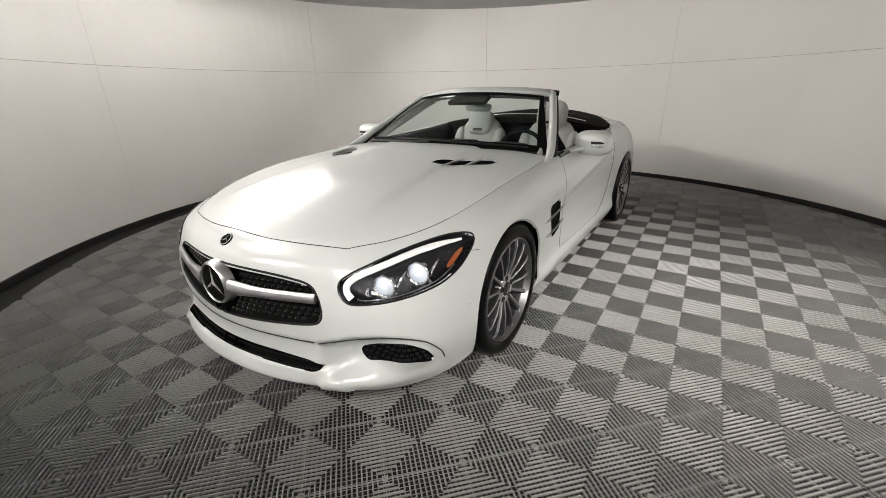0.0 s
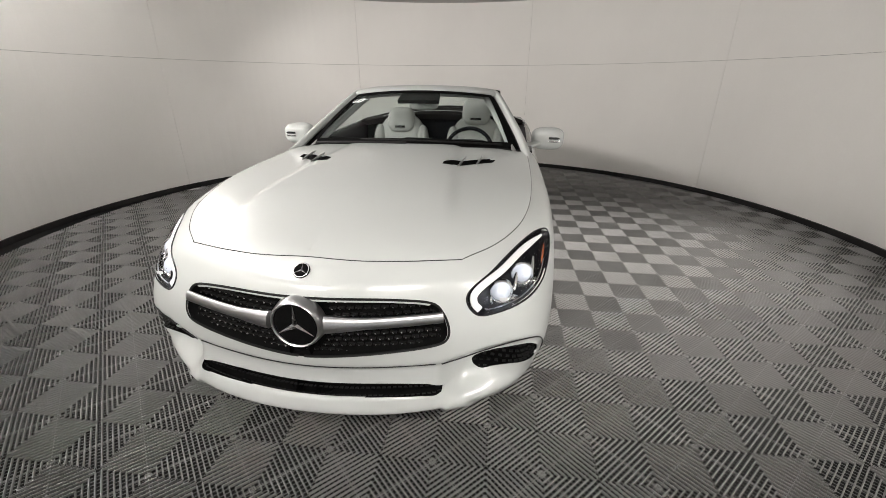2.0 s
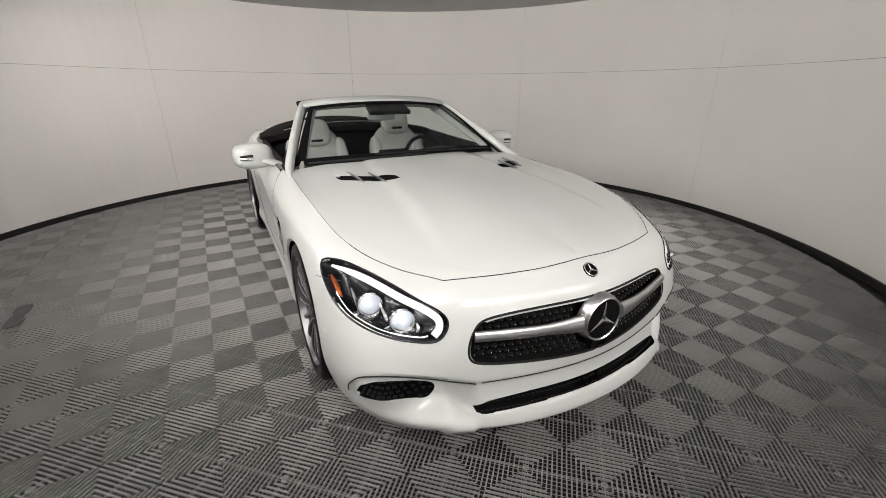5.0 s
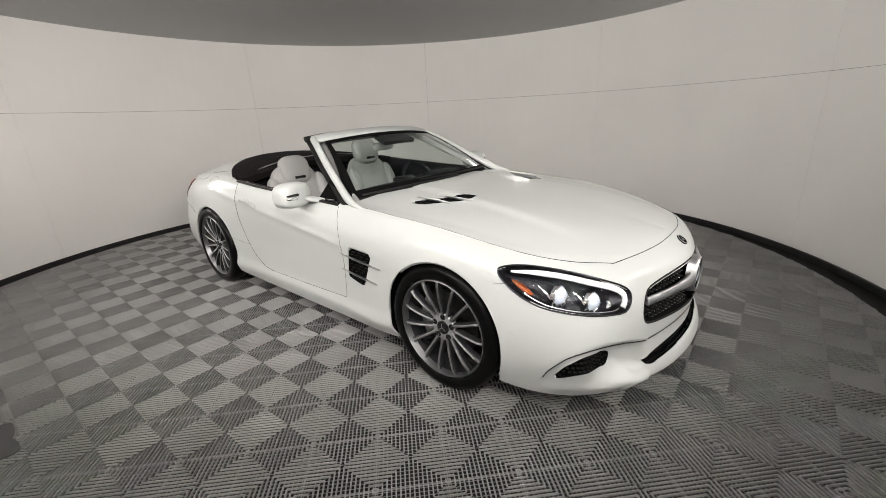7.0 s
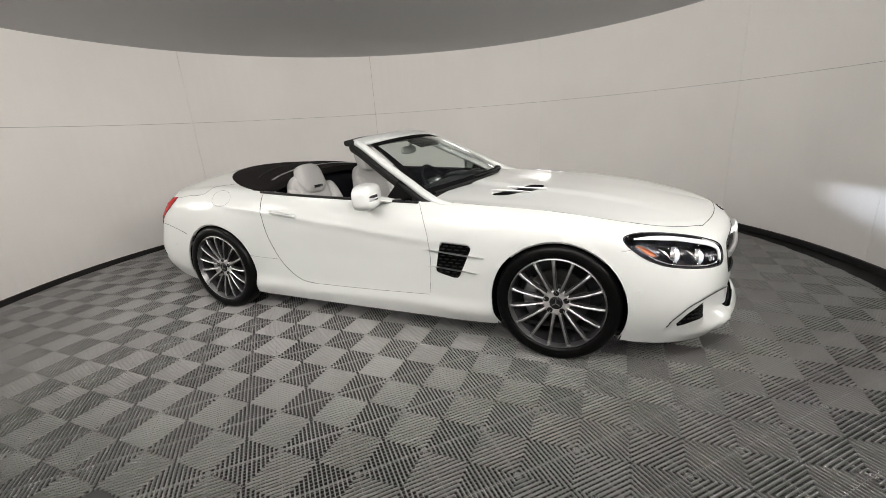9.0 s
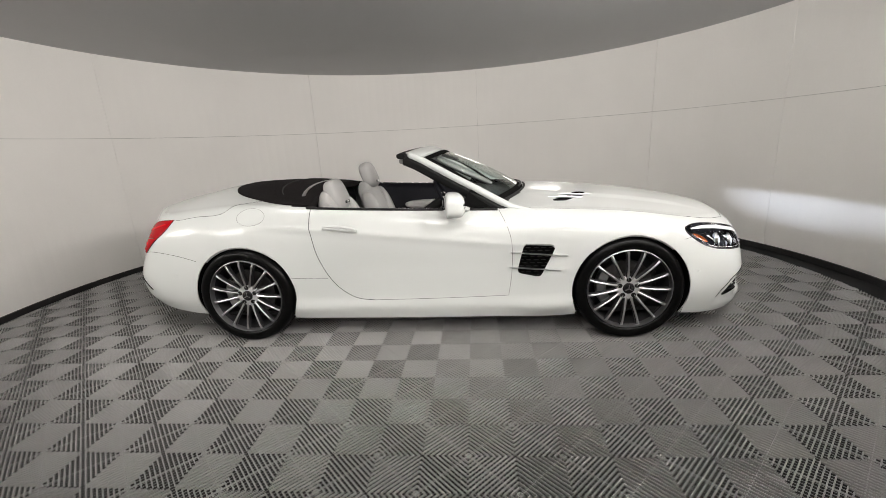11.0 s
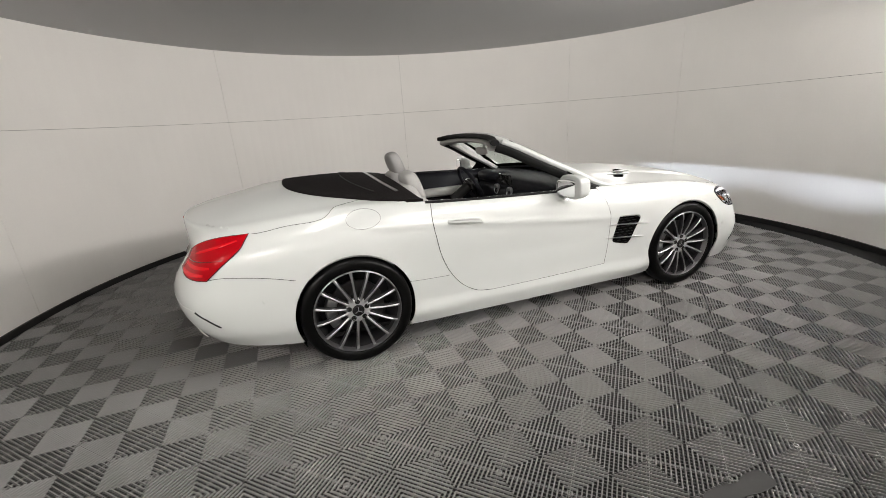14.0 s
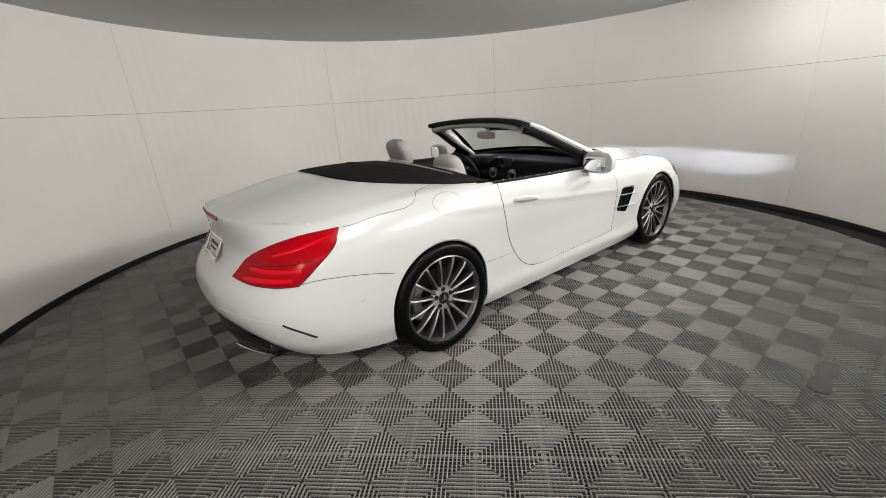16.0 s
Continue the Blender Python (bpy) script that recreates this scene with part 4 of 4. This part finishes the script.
def build_headlight(s):
    lamp = piece("headlight", None, car, "clear-lens headlight with two lit projectors")
    patch("front_corner", HEADLIGHT, s, bowl(.080, .87), M_HOUSING, "housing", lamp, rings=12)
    line_on("front_corner", HEADLIGHT, s, lamp, "bezel", .0040, M_HOUSING, closed=True, push=.0)
    # light strip under the upper edge, hooked round the front end
    strip = spline([(-.365, .715), (-.45, .715), (-.56, .702), (-.67, .676), (-.757, .648), (-.810, .616), (-.817, .585), (-.801, .561)], 36)
    q, n = surface_at("front_corner", strip, -.012)
    bm = bmesh.new()
    add_sweep(bm, [flip(p, s) for p in q], .0135, .006, up=[Vector(flip(v, s)) for v in n], sides=8, power=3, taper=[.35 + .65 * min(1, k / 8) for k in range(36)])
    part("light_strip", bm, M_LED, lamp, "white daytime light strip")
    # amber side reflector
    amber = spline([(-.360, .682), (-.385, .678), (-.418, .652), (-.432, .628), (-.414, .628), (-.382, .652)], 26, closed=True)
    patch("front_corner", amber, s, lambda r: -.016 - .004 * (1 - r), M_AMBER, "side_reflector", lamp, rings=4, label="amber side reflector")
    for k, (a, b, rad) in enumerate(((-.535, .634, .039), (-.680, .606, .038))):
        p, n = corner_point("front_corner", a, b, -.052)
        n = Vector((.22, -.97, .03)).normalized()
        m = Matrix.Translation(flip(p, s)) @ Vector(flip(n, s)).to_track_quat("X", "Z").to_matrix().to_4x4()
        bm = bmesh.new()
        add_lathe(bm, [(-.014, rad + .010), (.002, rad + .009), (.006, rad + .005), (.002, rad)], steps=36)
        part("projector_ring", bm, M_CHROME, lamp, at=m)
        bm = bmesh.new()
        add_lathe(bm, [(-.002, rad), (.012, rad * .82), (.020, rad * .5), (.023, .001)], steps=36)
        part("projector_lens", bm, M_PROJ, lamp, at=m)
        bm = bmesh.new()
        add_sweep(bm, [(.006, (rad + .018) * math.cos(t), (rad + .018) * math.sin(t)) for t in np.linspace(radians(195), radians(345), 14)], .012, .004, up=(1, 0, 0), sides=6)
        part("chrome_trim", bm, M_CHROME, lamp, at=m)
    # chrome fillets between and beside the projectors
    for pts in (((-.590, .652), (-.612, .625), (-.625, .598)), ((-.455, .668), (-.480, .640), (-.495, .608)), ((-.740, .602), (-.748, .582), (-.742, .566))):
        q, n = surface_at("front_corner", spline(pts, 10), -.034)
        bm = bmesh.new()
        add_sweep(bm, [flip(p, s) for p in q], .008, .010, up=[Vector(flip(v, s)) for v in n], sides=8, power=2.4, taper=[.3 + .7 * math.sin(math.pi * (k + .5) / 10) for k in range(10)])
        part("reflector_fillet", bm, M_CHROME, lamp)
    mid_h = HEADLIGHT.mean(axis=0)
    low_edge = np.array([p for p in HEADLIGHT[45:80]])
    line_on("front_corner", mid_h + (low_edge - mid_h) * .86, s, lamp, "lower_trim", .0034, M_CHROME, push=-.018)
    cover = patch("front_corner", HEADLIGHT, s, lambda r: .003, M_GLASS, "clear_cover", lamp, rings=6)
    cover.visible_shadow = False
    return lamp


lamps = {s: build_headlight(s) for s in (1, -1)}

for s in (1, -1):
    lamp = piece("tail_light", None, car, "red wraparound tail light")
    patch("rear_corner", TAIL, s, lambda r: .004 + .006 * (1 - r ** 6), M_RED, "lens", lamp, rings=10)
    line_on("rear_corner", TAIL, s, lamp, "bezel", .0030, M_BLACK, closed=True, push=.002)
    for lo, hi, mat_, name in ((((-.68, .672), (-.99, .654)), .013, M_RED_LIT, "light_guide"), (((-.64, .712), (-.95, .698)), .012, M_RED_LIT, "light_guide"), (((-.575, .752), (-.93, .722)), .003, M_DARKRED, "divider"), (((-.545, .842), (-.80, .772)), .009, M_RED_LIT, "light_guide")):
        pts = spline([lo[0], ((lo[0][0] + lo[1][0]) / 2, (lo[0][1] + lo[1][1]) / 2 - .004), lo[1]], 16)
        q, n = surface_at("rear_corner", pts, .0095)
        bm = bmesh.new()
        add_sweep(bm, [flip(p, s) for p in q], hi, .003, up=[Vector(flip(v, s)) for v in n], sides=8, power=3, taper=[.5 + .5 * math.sin(math.pi * (k + 1) / 18) for k in range(16)])
        part(name, bm, mat_, lamp)

# grille
grille = piece("grille", None, car, "black diamond grille with a silver bar and star")
patch("front", GRILLE, 1, bowl(.055, .86), M_LINER, "grille_back", grille, rings=8, both=True)
for s in (1, -1):
    arc = np.array([p for p in GRILLE if p[0] > .002])
    start = int(np.argmax(np.linalg.norm(np.diff(np.vstack([arc, arc[:1]]), axis=0), axis=1)))
    arc = np.roll(arc, -start - 1, axis=0)
    line_on("front", arc, s, grille, "grille_frame", .005, M_MATTE, push=-.002)
pin = bmesh.new()
bmesh.ops.create_icosphere(pin, subdivisions=1, radius=.0038)
pin_me = bpy.data.meshes.new("pin")
pin.to_mesh(pin_me)
pin.free()
pin_me.materials.append(M_CHROME)
bar_bm = bmesh.new()
add_box(bar_bm, (0, 0, 0), (1, 1, 1))
bar_me = bpy.data.meshes.new('bar')
bar_bm.to_mesh(bar_me)
bar_bm.free()
bar_me.materials.append(M_MATTE)
for r in range(9):
    z = .421 + .0245 * r
    for k in range(17):
        x = (k + (.5 if r % 2 else 0)) * .030 + .012
        if not inside_poly(np.array([x]), np.array([z]), GRILLE * np.array([.965, 1.0]))[0] or abs(z - .542) < .026 or math.hypot(x, z - .540) < .115:
            continue
        q, _ = corner_point("front", x, z, -.030)
        for s in (1, -1):
            piece("pin", pin_me, grille, at=pose(q[0] * s, q[1] - .004, q[2]))
            piece('bar', bar_me, grille, at=pose(q[0] * s, q[1] + .006, q[2]) @ Matrix.Diagonal((.024, .012, .006, 1)))
for s in (1, -1):
    pts = [(x, .546 + .006 * (x / .5) ** 2) for x in np.linspace(.10, .492, 18)]
    q, n = surface_at("front", pts, .004)
    bm = bmesh.new()
    add_sweep(bm, [flip(p, s) for p in q], .024, .014, up=[Vector(flip(v, s)) for v in n], sides=12, power=2.6, taper=[1.35 - .45 * min(1, k / 6) - .10 * k / 17 for k in range(18)])
    part("grille_bar", bm, M_SATIN, grille, "satin silver wing bar")
qs, _ = corner_point("front", 0.0, .540, 0.0)
star_at = pose(0, qs[1] + .004, .542) @ Matrix.Diagonal((.90, .90, .90, 1))
bm = bmesh.new()
add_lathe(bm, [(-.03, .108), (.004, .104), (.018, .099), (.022, .094), (.018, .0895)], steps=64)
part("star_surround", bm, M_SATIN, grille, "satin silver ring", at=star_at @ pose(0, 0, 0, 0, 0, -90))
bm = bmesh.new()
add_lathe(bm, [(.010, .091), (.014, .088), (.016, .001)], steps=48)
part("star_plate", bm, M_LINER, grille, "plain black disc", at=star_at @ pose(0, 0, 0, 0, 0, -90))
star(.086, .004, "star", grille, star_at @ pose(0, -.018, 0), ring=False)

# bonnet badge
qb, _ = corner_point("top", 0.0, -2.147, .002)
badge_m = Matrix.Translation(qb) @ pose(0, 0, 0, -52, 0, 0)
badge = piece("hood_badge", None, car, "round chrome hood badge", at=badge_m)
bm = bmesh.new()
add_lathe(bm, [(-.002, .030), (.003, .030), (.0045, .026), (.0035, .001)], steps=36)
part("disc", bm, M_LINER, badge, at=pose(0, 0, 0, 0, 0, -90))
star(.027, .0022, "emblem", badge, pose(0, -.0045, 0))

# intakes
def slats(plane, outline, s, parent, rows, cols, push, bar=.004):
    lo, hi = outline.min(axis=0), outline.max(axis=0)
    lo[0] = max(lo[0], 0.0) if plane == "front" else lo[0]
    for r in range(rows):
        b = lo[1] + (hi[1] - lo[1]) * (r + .5) / rows
        for k in range(cols):
            a = lo[0] + (hi[0] - lo[0]) * (k + (.5 if r % 2 else 0)) / cols
            if inside_poly(np.array([a]), np.array([b]), outline)[0]:
                q, n = corner_point(plane, a, b, push)
                t = Vector(flip(n, s)).to_track_quat("Y", "Z").to_matrix().to_4x4()
                piece('bar', bar_me, parent, at=Matrix.Translation(flip(q, s)) @ t @ Matrix.Diagonal(((hi[0] - lo[0]) / cols * .62, .012, bar, 1)))


lower = piece("lower_intake", None, car, "black mesh lower air intake")
patch("front", INTAKE, 1, bowl(.05, .8), M_LINER, "intake_back", lower, rings=6, both=True)
for s in (1, -1):
    slats("front", INTAKE, s, lower, 3, 26, -.016)
# thin dark strip drawn as the shade in the bumper's crease
step = bmesh.new()
q, n = surface_at("front", [(x, .365) for x in np.linspace(.002, .47, 22)], -.0015, True)
pts = [Vector((-p[0], p[1], p[2])) for p in q[::-1]] + [Vector(p) for p in q]
add_sweep(step, pts, .0022, .0022, up=(0, -1, .2), sides=6)
part('bumper_line', step, M_DARKLINE, front_bumper)
for s in (1, -1):
    fog = piece("corner_intake", None, car, "black mesh corner air intake")
    patch("front_corner", FOG, s, bowl(.035, .75), M_LINER, "intake_back", fog, rings=6)
    slats("front_corner", FOG, s, fog, 5, 13, -.012, .005)
    # dark strip drawn as the shade under the overhanging brow
    brow = spline([(-.945, .364), (-.873, .386), (-.80, .407), (-.70, .420), (-.615, .412), (-.532, .378), (-.474, .312), (-.458, .262)], 48)
    line_on("front_corner", brow, s, fog, "intake_line", .0024, M_DARKLINE, push=-.0015, plain=True)
    vent = piece("side_vent", None, car, "black side vent with two silver fins")
    patch("side", SIDE_VENT, s, bowl(.045, .78), M_LINER, "vent_back", vent, rings=6)
    slats("side", SIDE_VENT, s, vent, 11, 5, -.014, .003)
    for z0, z1, y0, y1 in ((.578, .606, -.90, -.545), (.482, .506, -.86, -.535)):
        pts = [(y0 + (y1 - y0) * k / 12, z0 + (z1 - z0) * k / 12) for k in range(13)]
        q, n = surface_at("side", pts, .006)
        bm = bmesh.new()
        add_sweep(bm, [flip(p, s) for p in q], .0045, .008, up=[Vector(flip(v, s)) for v in n], sides=8, power=2.6, taper=[.3 + .7 * math.sin(math.pi * (k + .7) / 13.4) for k in range(13)])
        part("fin", bm, M_SATIN, vent)
    hv = piece("hood_vent", None, car, "black hood vent with two silver fins")
    patch("top", HOOD_VENT, s, bowl(.03, .7), M_LINER, "vent_back", hv, rings=5)
    for x, y in ((.43, -1.035), (.525, -.955)):
        q, n = surface_at("top", [(x - .014, y - .12), (x - .006, y - .04), (x, y + .03), (x + .008, y + .12)], .008)
        bm = bmesh.new()
        add_sweep(bm, [flip(p, s) for p in q], .005, .008, up=[Vector(flip(v, s)) for v in n], sides=8, power=2.6, taper=[.4, 1, 1, .4])
        part("fin", bm, M_SATIN, hv)

# door mirrors and handles
for s in (1, -1):
    mir = piece("side_mirror", None, car, "white door mirror with a silver turn lamp")
    c = Vector((.962 * s, -.180, .930))
    bm = bmesh.new()
    add_super(bm, c, (.116, .082, .078), 3.1, Matrix.Rotation(radians(-12 * s), 4, "Z"), nu=36, nv=22)
    for v in bm.verts:
        back = smooth(-.01, .05, np.array(v.co.y - c.y)).item()
        v.co.y = c.y + (v.co.y - c.y) * (1 - .55 * back)
    part("shell", bm, M_WHITE, mir)
    bm = bmesh.new()
    add_sweep(bm, [(.80 * s, -.27, .872), (.86 * s, -.245, .893), (.93 * s, -.20, .912)], .040, .018, sides=10, power=2.6)
    part("stalk", bm, M_WHITE, mir)
    bm = bmesh.new()
    add_super(bm, c + Vector((0, .036, -.002)), (.094, .010, .058), 3.2, Matrix.Rotation(radians(-12 * s), 4, "Z"))
    part("mirror_glass", bm, M_MIRROR, mir, "reflecting mirror glass")
    for dz, wd in ((.010, .008), (-.012, .006)):
        pts = []
        for k in range(14):
            a = radians(-22 - 62 * k / 13)
            e = 2 / 2.7
            lx = .114 * abs(math.cos(a)) ** e
            ly = -.084 * abs(math.sin(a)) ** e
            p = Matrix.Rotation(radians(-12), 4, "Z") @ Vector((lx, ly, dz))
            pts.append(Vector((p.x * s, p.y, p.z)) + c)
        bm = bmesh.new()
        add_sweep(bm, pts, wd, .003, up=[(p - c).normalized() for p in pts], sides=8, power=3)
        part("turn_lamp", bm, M_BLACK if dz > 0 else M_CHROME, mir)
    handle = piece("door_handle", None, car, "white door handle with a chrome strip")
    pts = spline([(.45, .776), (.51, .787), (.60, .797), (.68, .801)], 18)
    q, n = surface_at("side", pts, .016)
    q[0] -= n[0] * .014
    q[-1] -= n[-1] * .014
    bm = bmesh.new()
    add_sweep(bm, [flip(p, s) for p in q], .017, .011, up=[Vector(flip(v, s)) for v in n], sides=12, power=2.6, taper=[.6 + .4 * min(1, k / 4, (17 - k) / 4) for k in range(18)])
    part("grip", bm, M_WHITE, handle)
    q, n = surface_at("side", pts[2:-2] + (0, .002), .0275)
    bm = bmesh.new()
    add_sweep(bm, [flip(p, s) for p in q], .003, .0025, up=[Vector(flip(v, s)) for v in n], sides=6)
    part("strip", bm, M_SATIN, handle)
    # rear bumper slit, side sensor dots
    line_on("rear_corner", spline([(-.74, .466), (-.667, .428), (-.601, .380)], 14), s, rear_bumper, "bumper_slit", .0055, M_MATTE, push=.0)
    line_on("rear_corner", spline([(-1.25, .484), (-1.067, .482), (-.954, .480), (-.822, .476), (-.74, .467)], 30), s, rear_bumper, "bumper_crease", .0016, M_WHITE, push=.0)
    for plane, a, b, par in (("side", -1.70, .455, front_bumper), ("front_corner", -.86, .40, front_bumper), ("side", 1.80, .50, rear_bumper)):
        q, n = corner_point(plane, a, b, .0)
        bm = bmesh.new()
        add_lathe(bm, [(-.001, .0115), (.0015, .011), (.002, .009), (.0005, .0085), (.002, .001)], steps=20)
        part("parking_sensor", bm, M_WHITE, par, at=Matrix.Translation(flip(q, s)) @ Vector(flip(n, s)).to_track_quat("X", "Z").to_matrix().to_4x4())
    # exhaust tips
    bm = bmesh.new()
    add_sweep(bm, [(.44 * s, 2.06, .255), (.44 * s, 2.20, .252)], .110, .030, sides=20, power=3.2)
    part("exhaust_tip", bm, M_CHROME, car, "wide chrome exhaust tip")
    bm = bmesh.new()
    add_sweep(bm, [(.44 * s, 2.14, .254), (.44 * s, 2.203, .252)], .101, .023, sides=20, power=3.2)
    part("exhaust_mouth", bm, M_LINER, car)

# diffuser under the rear bumper
bm = bmesh.new()
add_sweep(bm, [Vector((x, 2.278 - .31 * (abs(x) / .75) ** 2.4, .288 - .020 * smooth(.35, .75, np.array(abs(x))).item())) for x in np.linspace(-.73, .73, 37)], .060, .095, sides=12, power=3.4,
          taper=[1 - .68 * smooth(.48, .73, np.array(abs(x))).item() for x in np.linspace(-.73, .73, 37)])
part("diffuser", bm, M_BLACK, car, "gloss black rear diffuser")
for s in (1, -1):
    bm = bmesh.new()
    add_sweep(bm, [Vector((x * s, 2.345 - .31 * (x / .75) ** 2.4, .205)) for x in np.linspace(.28, .56, 16)], .009, .006, sides=8, power=3)
    part("diffuser_strip", bm, M_CHROME, car, "thin chrome strip below the diffuser")

# high brake light, rear star, plate
bm = bmesh.new()
add_sweep(bm, [Vector(corner_point("rear", abs(x), .914, .001)[0]) * Vector((0, 1, 1)) + Vector((x, 0, 0)) for x in np.linspace(-.20, .20, 24)], .010, .006, up=(0, 1, .3), sides=8, power=3)
part("high_brake_light", bm, M_RED, trunk_lid, "slim red high brake light")
star(.042, .003, "rear_star", trunk_lid, pose(0, corner_point("rear", 0, .862, .004)[0][1], .862, -14, 0, 180))
plate = piece("rear_plate", None, car, "chrome-framed dealer plate", at=pose(0, corner_point("rear", 0, .725, .0)[0][1] + .004, .725, -28, 0, 180) @ Matrix.Diagonal((.92, 1, .74, 1)))
bm = bmesh.new()
add_box(bm, (0, 0, 0), (.305, .008, .155), bevel=.004)
part("board", bm, M_PLATE, plate)
bm = bmesh.new()
for cx, cz, w, h in ((0, .078, .325, .022), (0, -.078, .325, .030), (.155, 0, .016, .16), (-.155, 0, .016, .16)):
    add_box(bm, (cx, -.006, cz), (w, .012, h), bevel=.003)
part("frame", bm, M_CHROME, plate, "chrome plate frame")
bm = bmesh.new()
add_box(bm, (0, -.006, .02), (.18, .003, .022))
add_box(bm, (0, -.006, -.02), (.13, .003, .014))
part("lettering_bars", bm, M_TAPE, plate, smooth=False)

# wiper
bm = bmesh.new()
add_sweep(bm, [screen_point(f, .035 + .03 * (1 - f), .012) for f in np.linspace(.30, .93, 16)], .008, .006, up=(0, -.55, .83), sides=6)
add_sweep(bm, [screen_point(f, .0 + .03 * (f - .05), .016) for f in np.linspace(.05, .52, 10)], .010, .007, up=(0, -.55, .83), sides=6)
part("wiper", bm, M_MATTE, car, "black windscreen wiper")
bm = bmesh.new()
add_sweep(bm, [Vector((p.x, p.y - .012, p.z - .012)) for p in low[1:-1]], .045, .012, up=(0, -.3, 1), sides=8, power=3)
part("cowl", bm, M_MATTE, car, "black cowl below the windscreen")

# dipped beams: a small source before the inner projector, with a blade that cuts the beam off level
for s in (1, -1):
    p, n = corner_point("front_corner", -.690, .592, -.030)
    ahead = Vector((.05 * s + .05, -.99, 0)).normalized()
    eye = Vector(flip(p, s)) + ahead * .018
    beam = bpy.data.lights.new("dipped_beam", "SPOT")
    beam.energy, beam.spot_size, beam.spot_blend, beam.shadow_soft_size = 50, radians(50), 1.0, .0006
    beam.color = (.76, .84, 1.0)
    lamp = new("dipped_beam", beam)
    at = eye + Vector(CAR_AT)
    lamp.matrix_world = look(at, at + ahead - Vector((0, 0, .005))) @ Matrix.Diagonal((1.7, .5, 1, 1))
    bm = bmesh.new()
    add_box(bm, eye + ahead * .022 + Vector((0, 0, .0066)), (.030, .002, .012), Matrix.Rotation(math.atan2(ahead.y, ahead.x) + math.pi / 2, 4, "Z"))
    part("beam_shutter", bm, M_LED, lamps[s], smooth=False)

# ---- loose strip on the floor ----
bm = bmesh.new()
ring = [(-.045, -.175), (.03, -.18), (.045, -.10), (.030, -.02), (.048, .06), (.042, .175), (-.04, .18), (-.052, .09), (-.034, .02), (-.05, -.07)]
pts = spline(ring, 50, closed=True)
a = [bm.verts.new((x, y, .003)) for x, y in pts]
b = [bm.verts.new((x, y, .0005)) for x, y in pts]
bm.faces.new(a)
for k in range(50):
    bm.faces.new((a[k], b[k], b[(k + 1) % 50], a[(k + 1) % 50]))
strip = part("tape_strip", bm, M_TAPE, None, smooth=False, at=pose(-2.447, .14, 0, 0, 0, 2) @ Matrix.Diagonal((.85, .85, 1, 1)))
tagged(strip, label="short strip of grey tape on the floor tiles", category="tape")


# ---- floor tiles ----
RIB_PROFILE = [(1, -.0096), (1, -.0030)] + [(math.cos(a), -.0030 + .0030 * math.sin(a)) for a in (.45, .9, 1.3, math.pi - 1.3, math.pi - .9, math.pi - .45)] + [(-1, -.0030), (-1, -.0096)]
WEB_PROFILE = [(1, -.0096), (1, -.0084), (.5, -.0078), (-.5, -.0078), (-1, -.0084), (-1, -.0096)]
SPINE_PROFILE = [(1, -.0096), (1, -.0050), (.6, -.0042), (-.6, -.0042), (-1, -.0050), (-1, -.0096)]


def rib_mesh(cx, cy, clip):
    """One floor tile: rounded ribs along |x| + |y| = const over lower cross webs. clip: radius at which it is cut off round the booth's middle."""
    verts, faces = [], []
    half, count, wide = TILE / 2 - 0.0006, 16, 0.0050
    step = TILE / count
    turn = radians(TILE_TURN)
    ct, st = math.cos(turn), math.sin(turn)

    def inside(x, y):
        X, Y = cx + ct * x - st * y - ROOM.x, cy + st * x + ct * y - ROOM.y
        return X * X + Y * Y < clip * clip

    def bar(p, q, w, profile):
        if clip:
            (px, py), (qx, qy) = p, q
            ok = [k / 12 for k in range(13) if inside(px + (qx - px) * k / 12, py + (qy - py) * k / 12)]
            if len(ok) < 2:
                return
            p, q = (px + (qx - px) * ok[0], py + (qy - py) * ok[0]), (px + (qx - px) * ok[-1], py + (qy - py) * ok[-1])
        d = Vector((q[0] - p[0], q[1] - p[1])).normalized()
        n = Vector((-d.y, d.x)) * w / 2
        b, m = len(verts), len(profile)
        for (x, y) in (p, q):
            verts.extend((x + n.x * k, y + n.y * k, z) for k, z in profile)
        for k in range(m - 1):
            faces.append((b + k, b + k + 1, b + m + 1 + k, b + m + k))
    for sx in (1, -1):
        for sy in (1, -1):
            for k in range(count):
                c = (k + 0.5) * step
                lo, hi = max(0.0, c - half), min(half, c)
                if hi - lo < 0.002:
                    continue
                bar((sx * lo, sy * (c - lo)), (sx * hi, sy * (c - hi)), wide, RIB_PROFILE)
                # cross webs, square to the ribs and below them
                d = (k + 0.5) * step - half
                if d < 0:
                    bar((0.0, sy * -d), (sx * (half + d), sy * half), .0020, WEB_PROFILE)
                else:
                    bar((sx * d, 0.0), (sx * half, sy * (half - d)), .0020, WEB_PROFILE)
            bar((0.0, 0.0), (sx * half, sy * half), .0034, SPINE_PROFILE)
    return mesh_of("tile", verts, faces, M_TILE)


tile_mesh = rib_mesh(0, 0, 0)
turn = radians(TILE_TURN)
for i in range(-16, 30, 2):
    for j in range(-24, 24, 2):
        x = TILE_ORIGIN[0] + TILE / 2 * (math.cos(turn) * i - math.sin(turn) * j)
        y = TILE_ORIGIN[1] + TILE / 2 * (math.sin(turn) * i + math.cos(turn) * j)
        r = math.hypot(x - ROOM.x, y - ROOM.y)
        if r > ROOM_R + 0.2:
            continue
        me = tile_mesh if r < ROOM_R - 0.30 else rib_mesh(x, y, ROOM_R - 0.02)
        if len(me.polygons):
            piece("tile", me, floor, at=pose(x, y, 0, 0, 0, TILE_TURN))
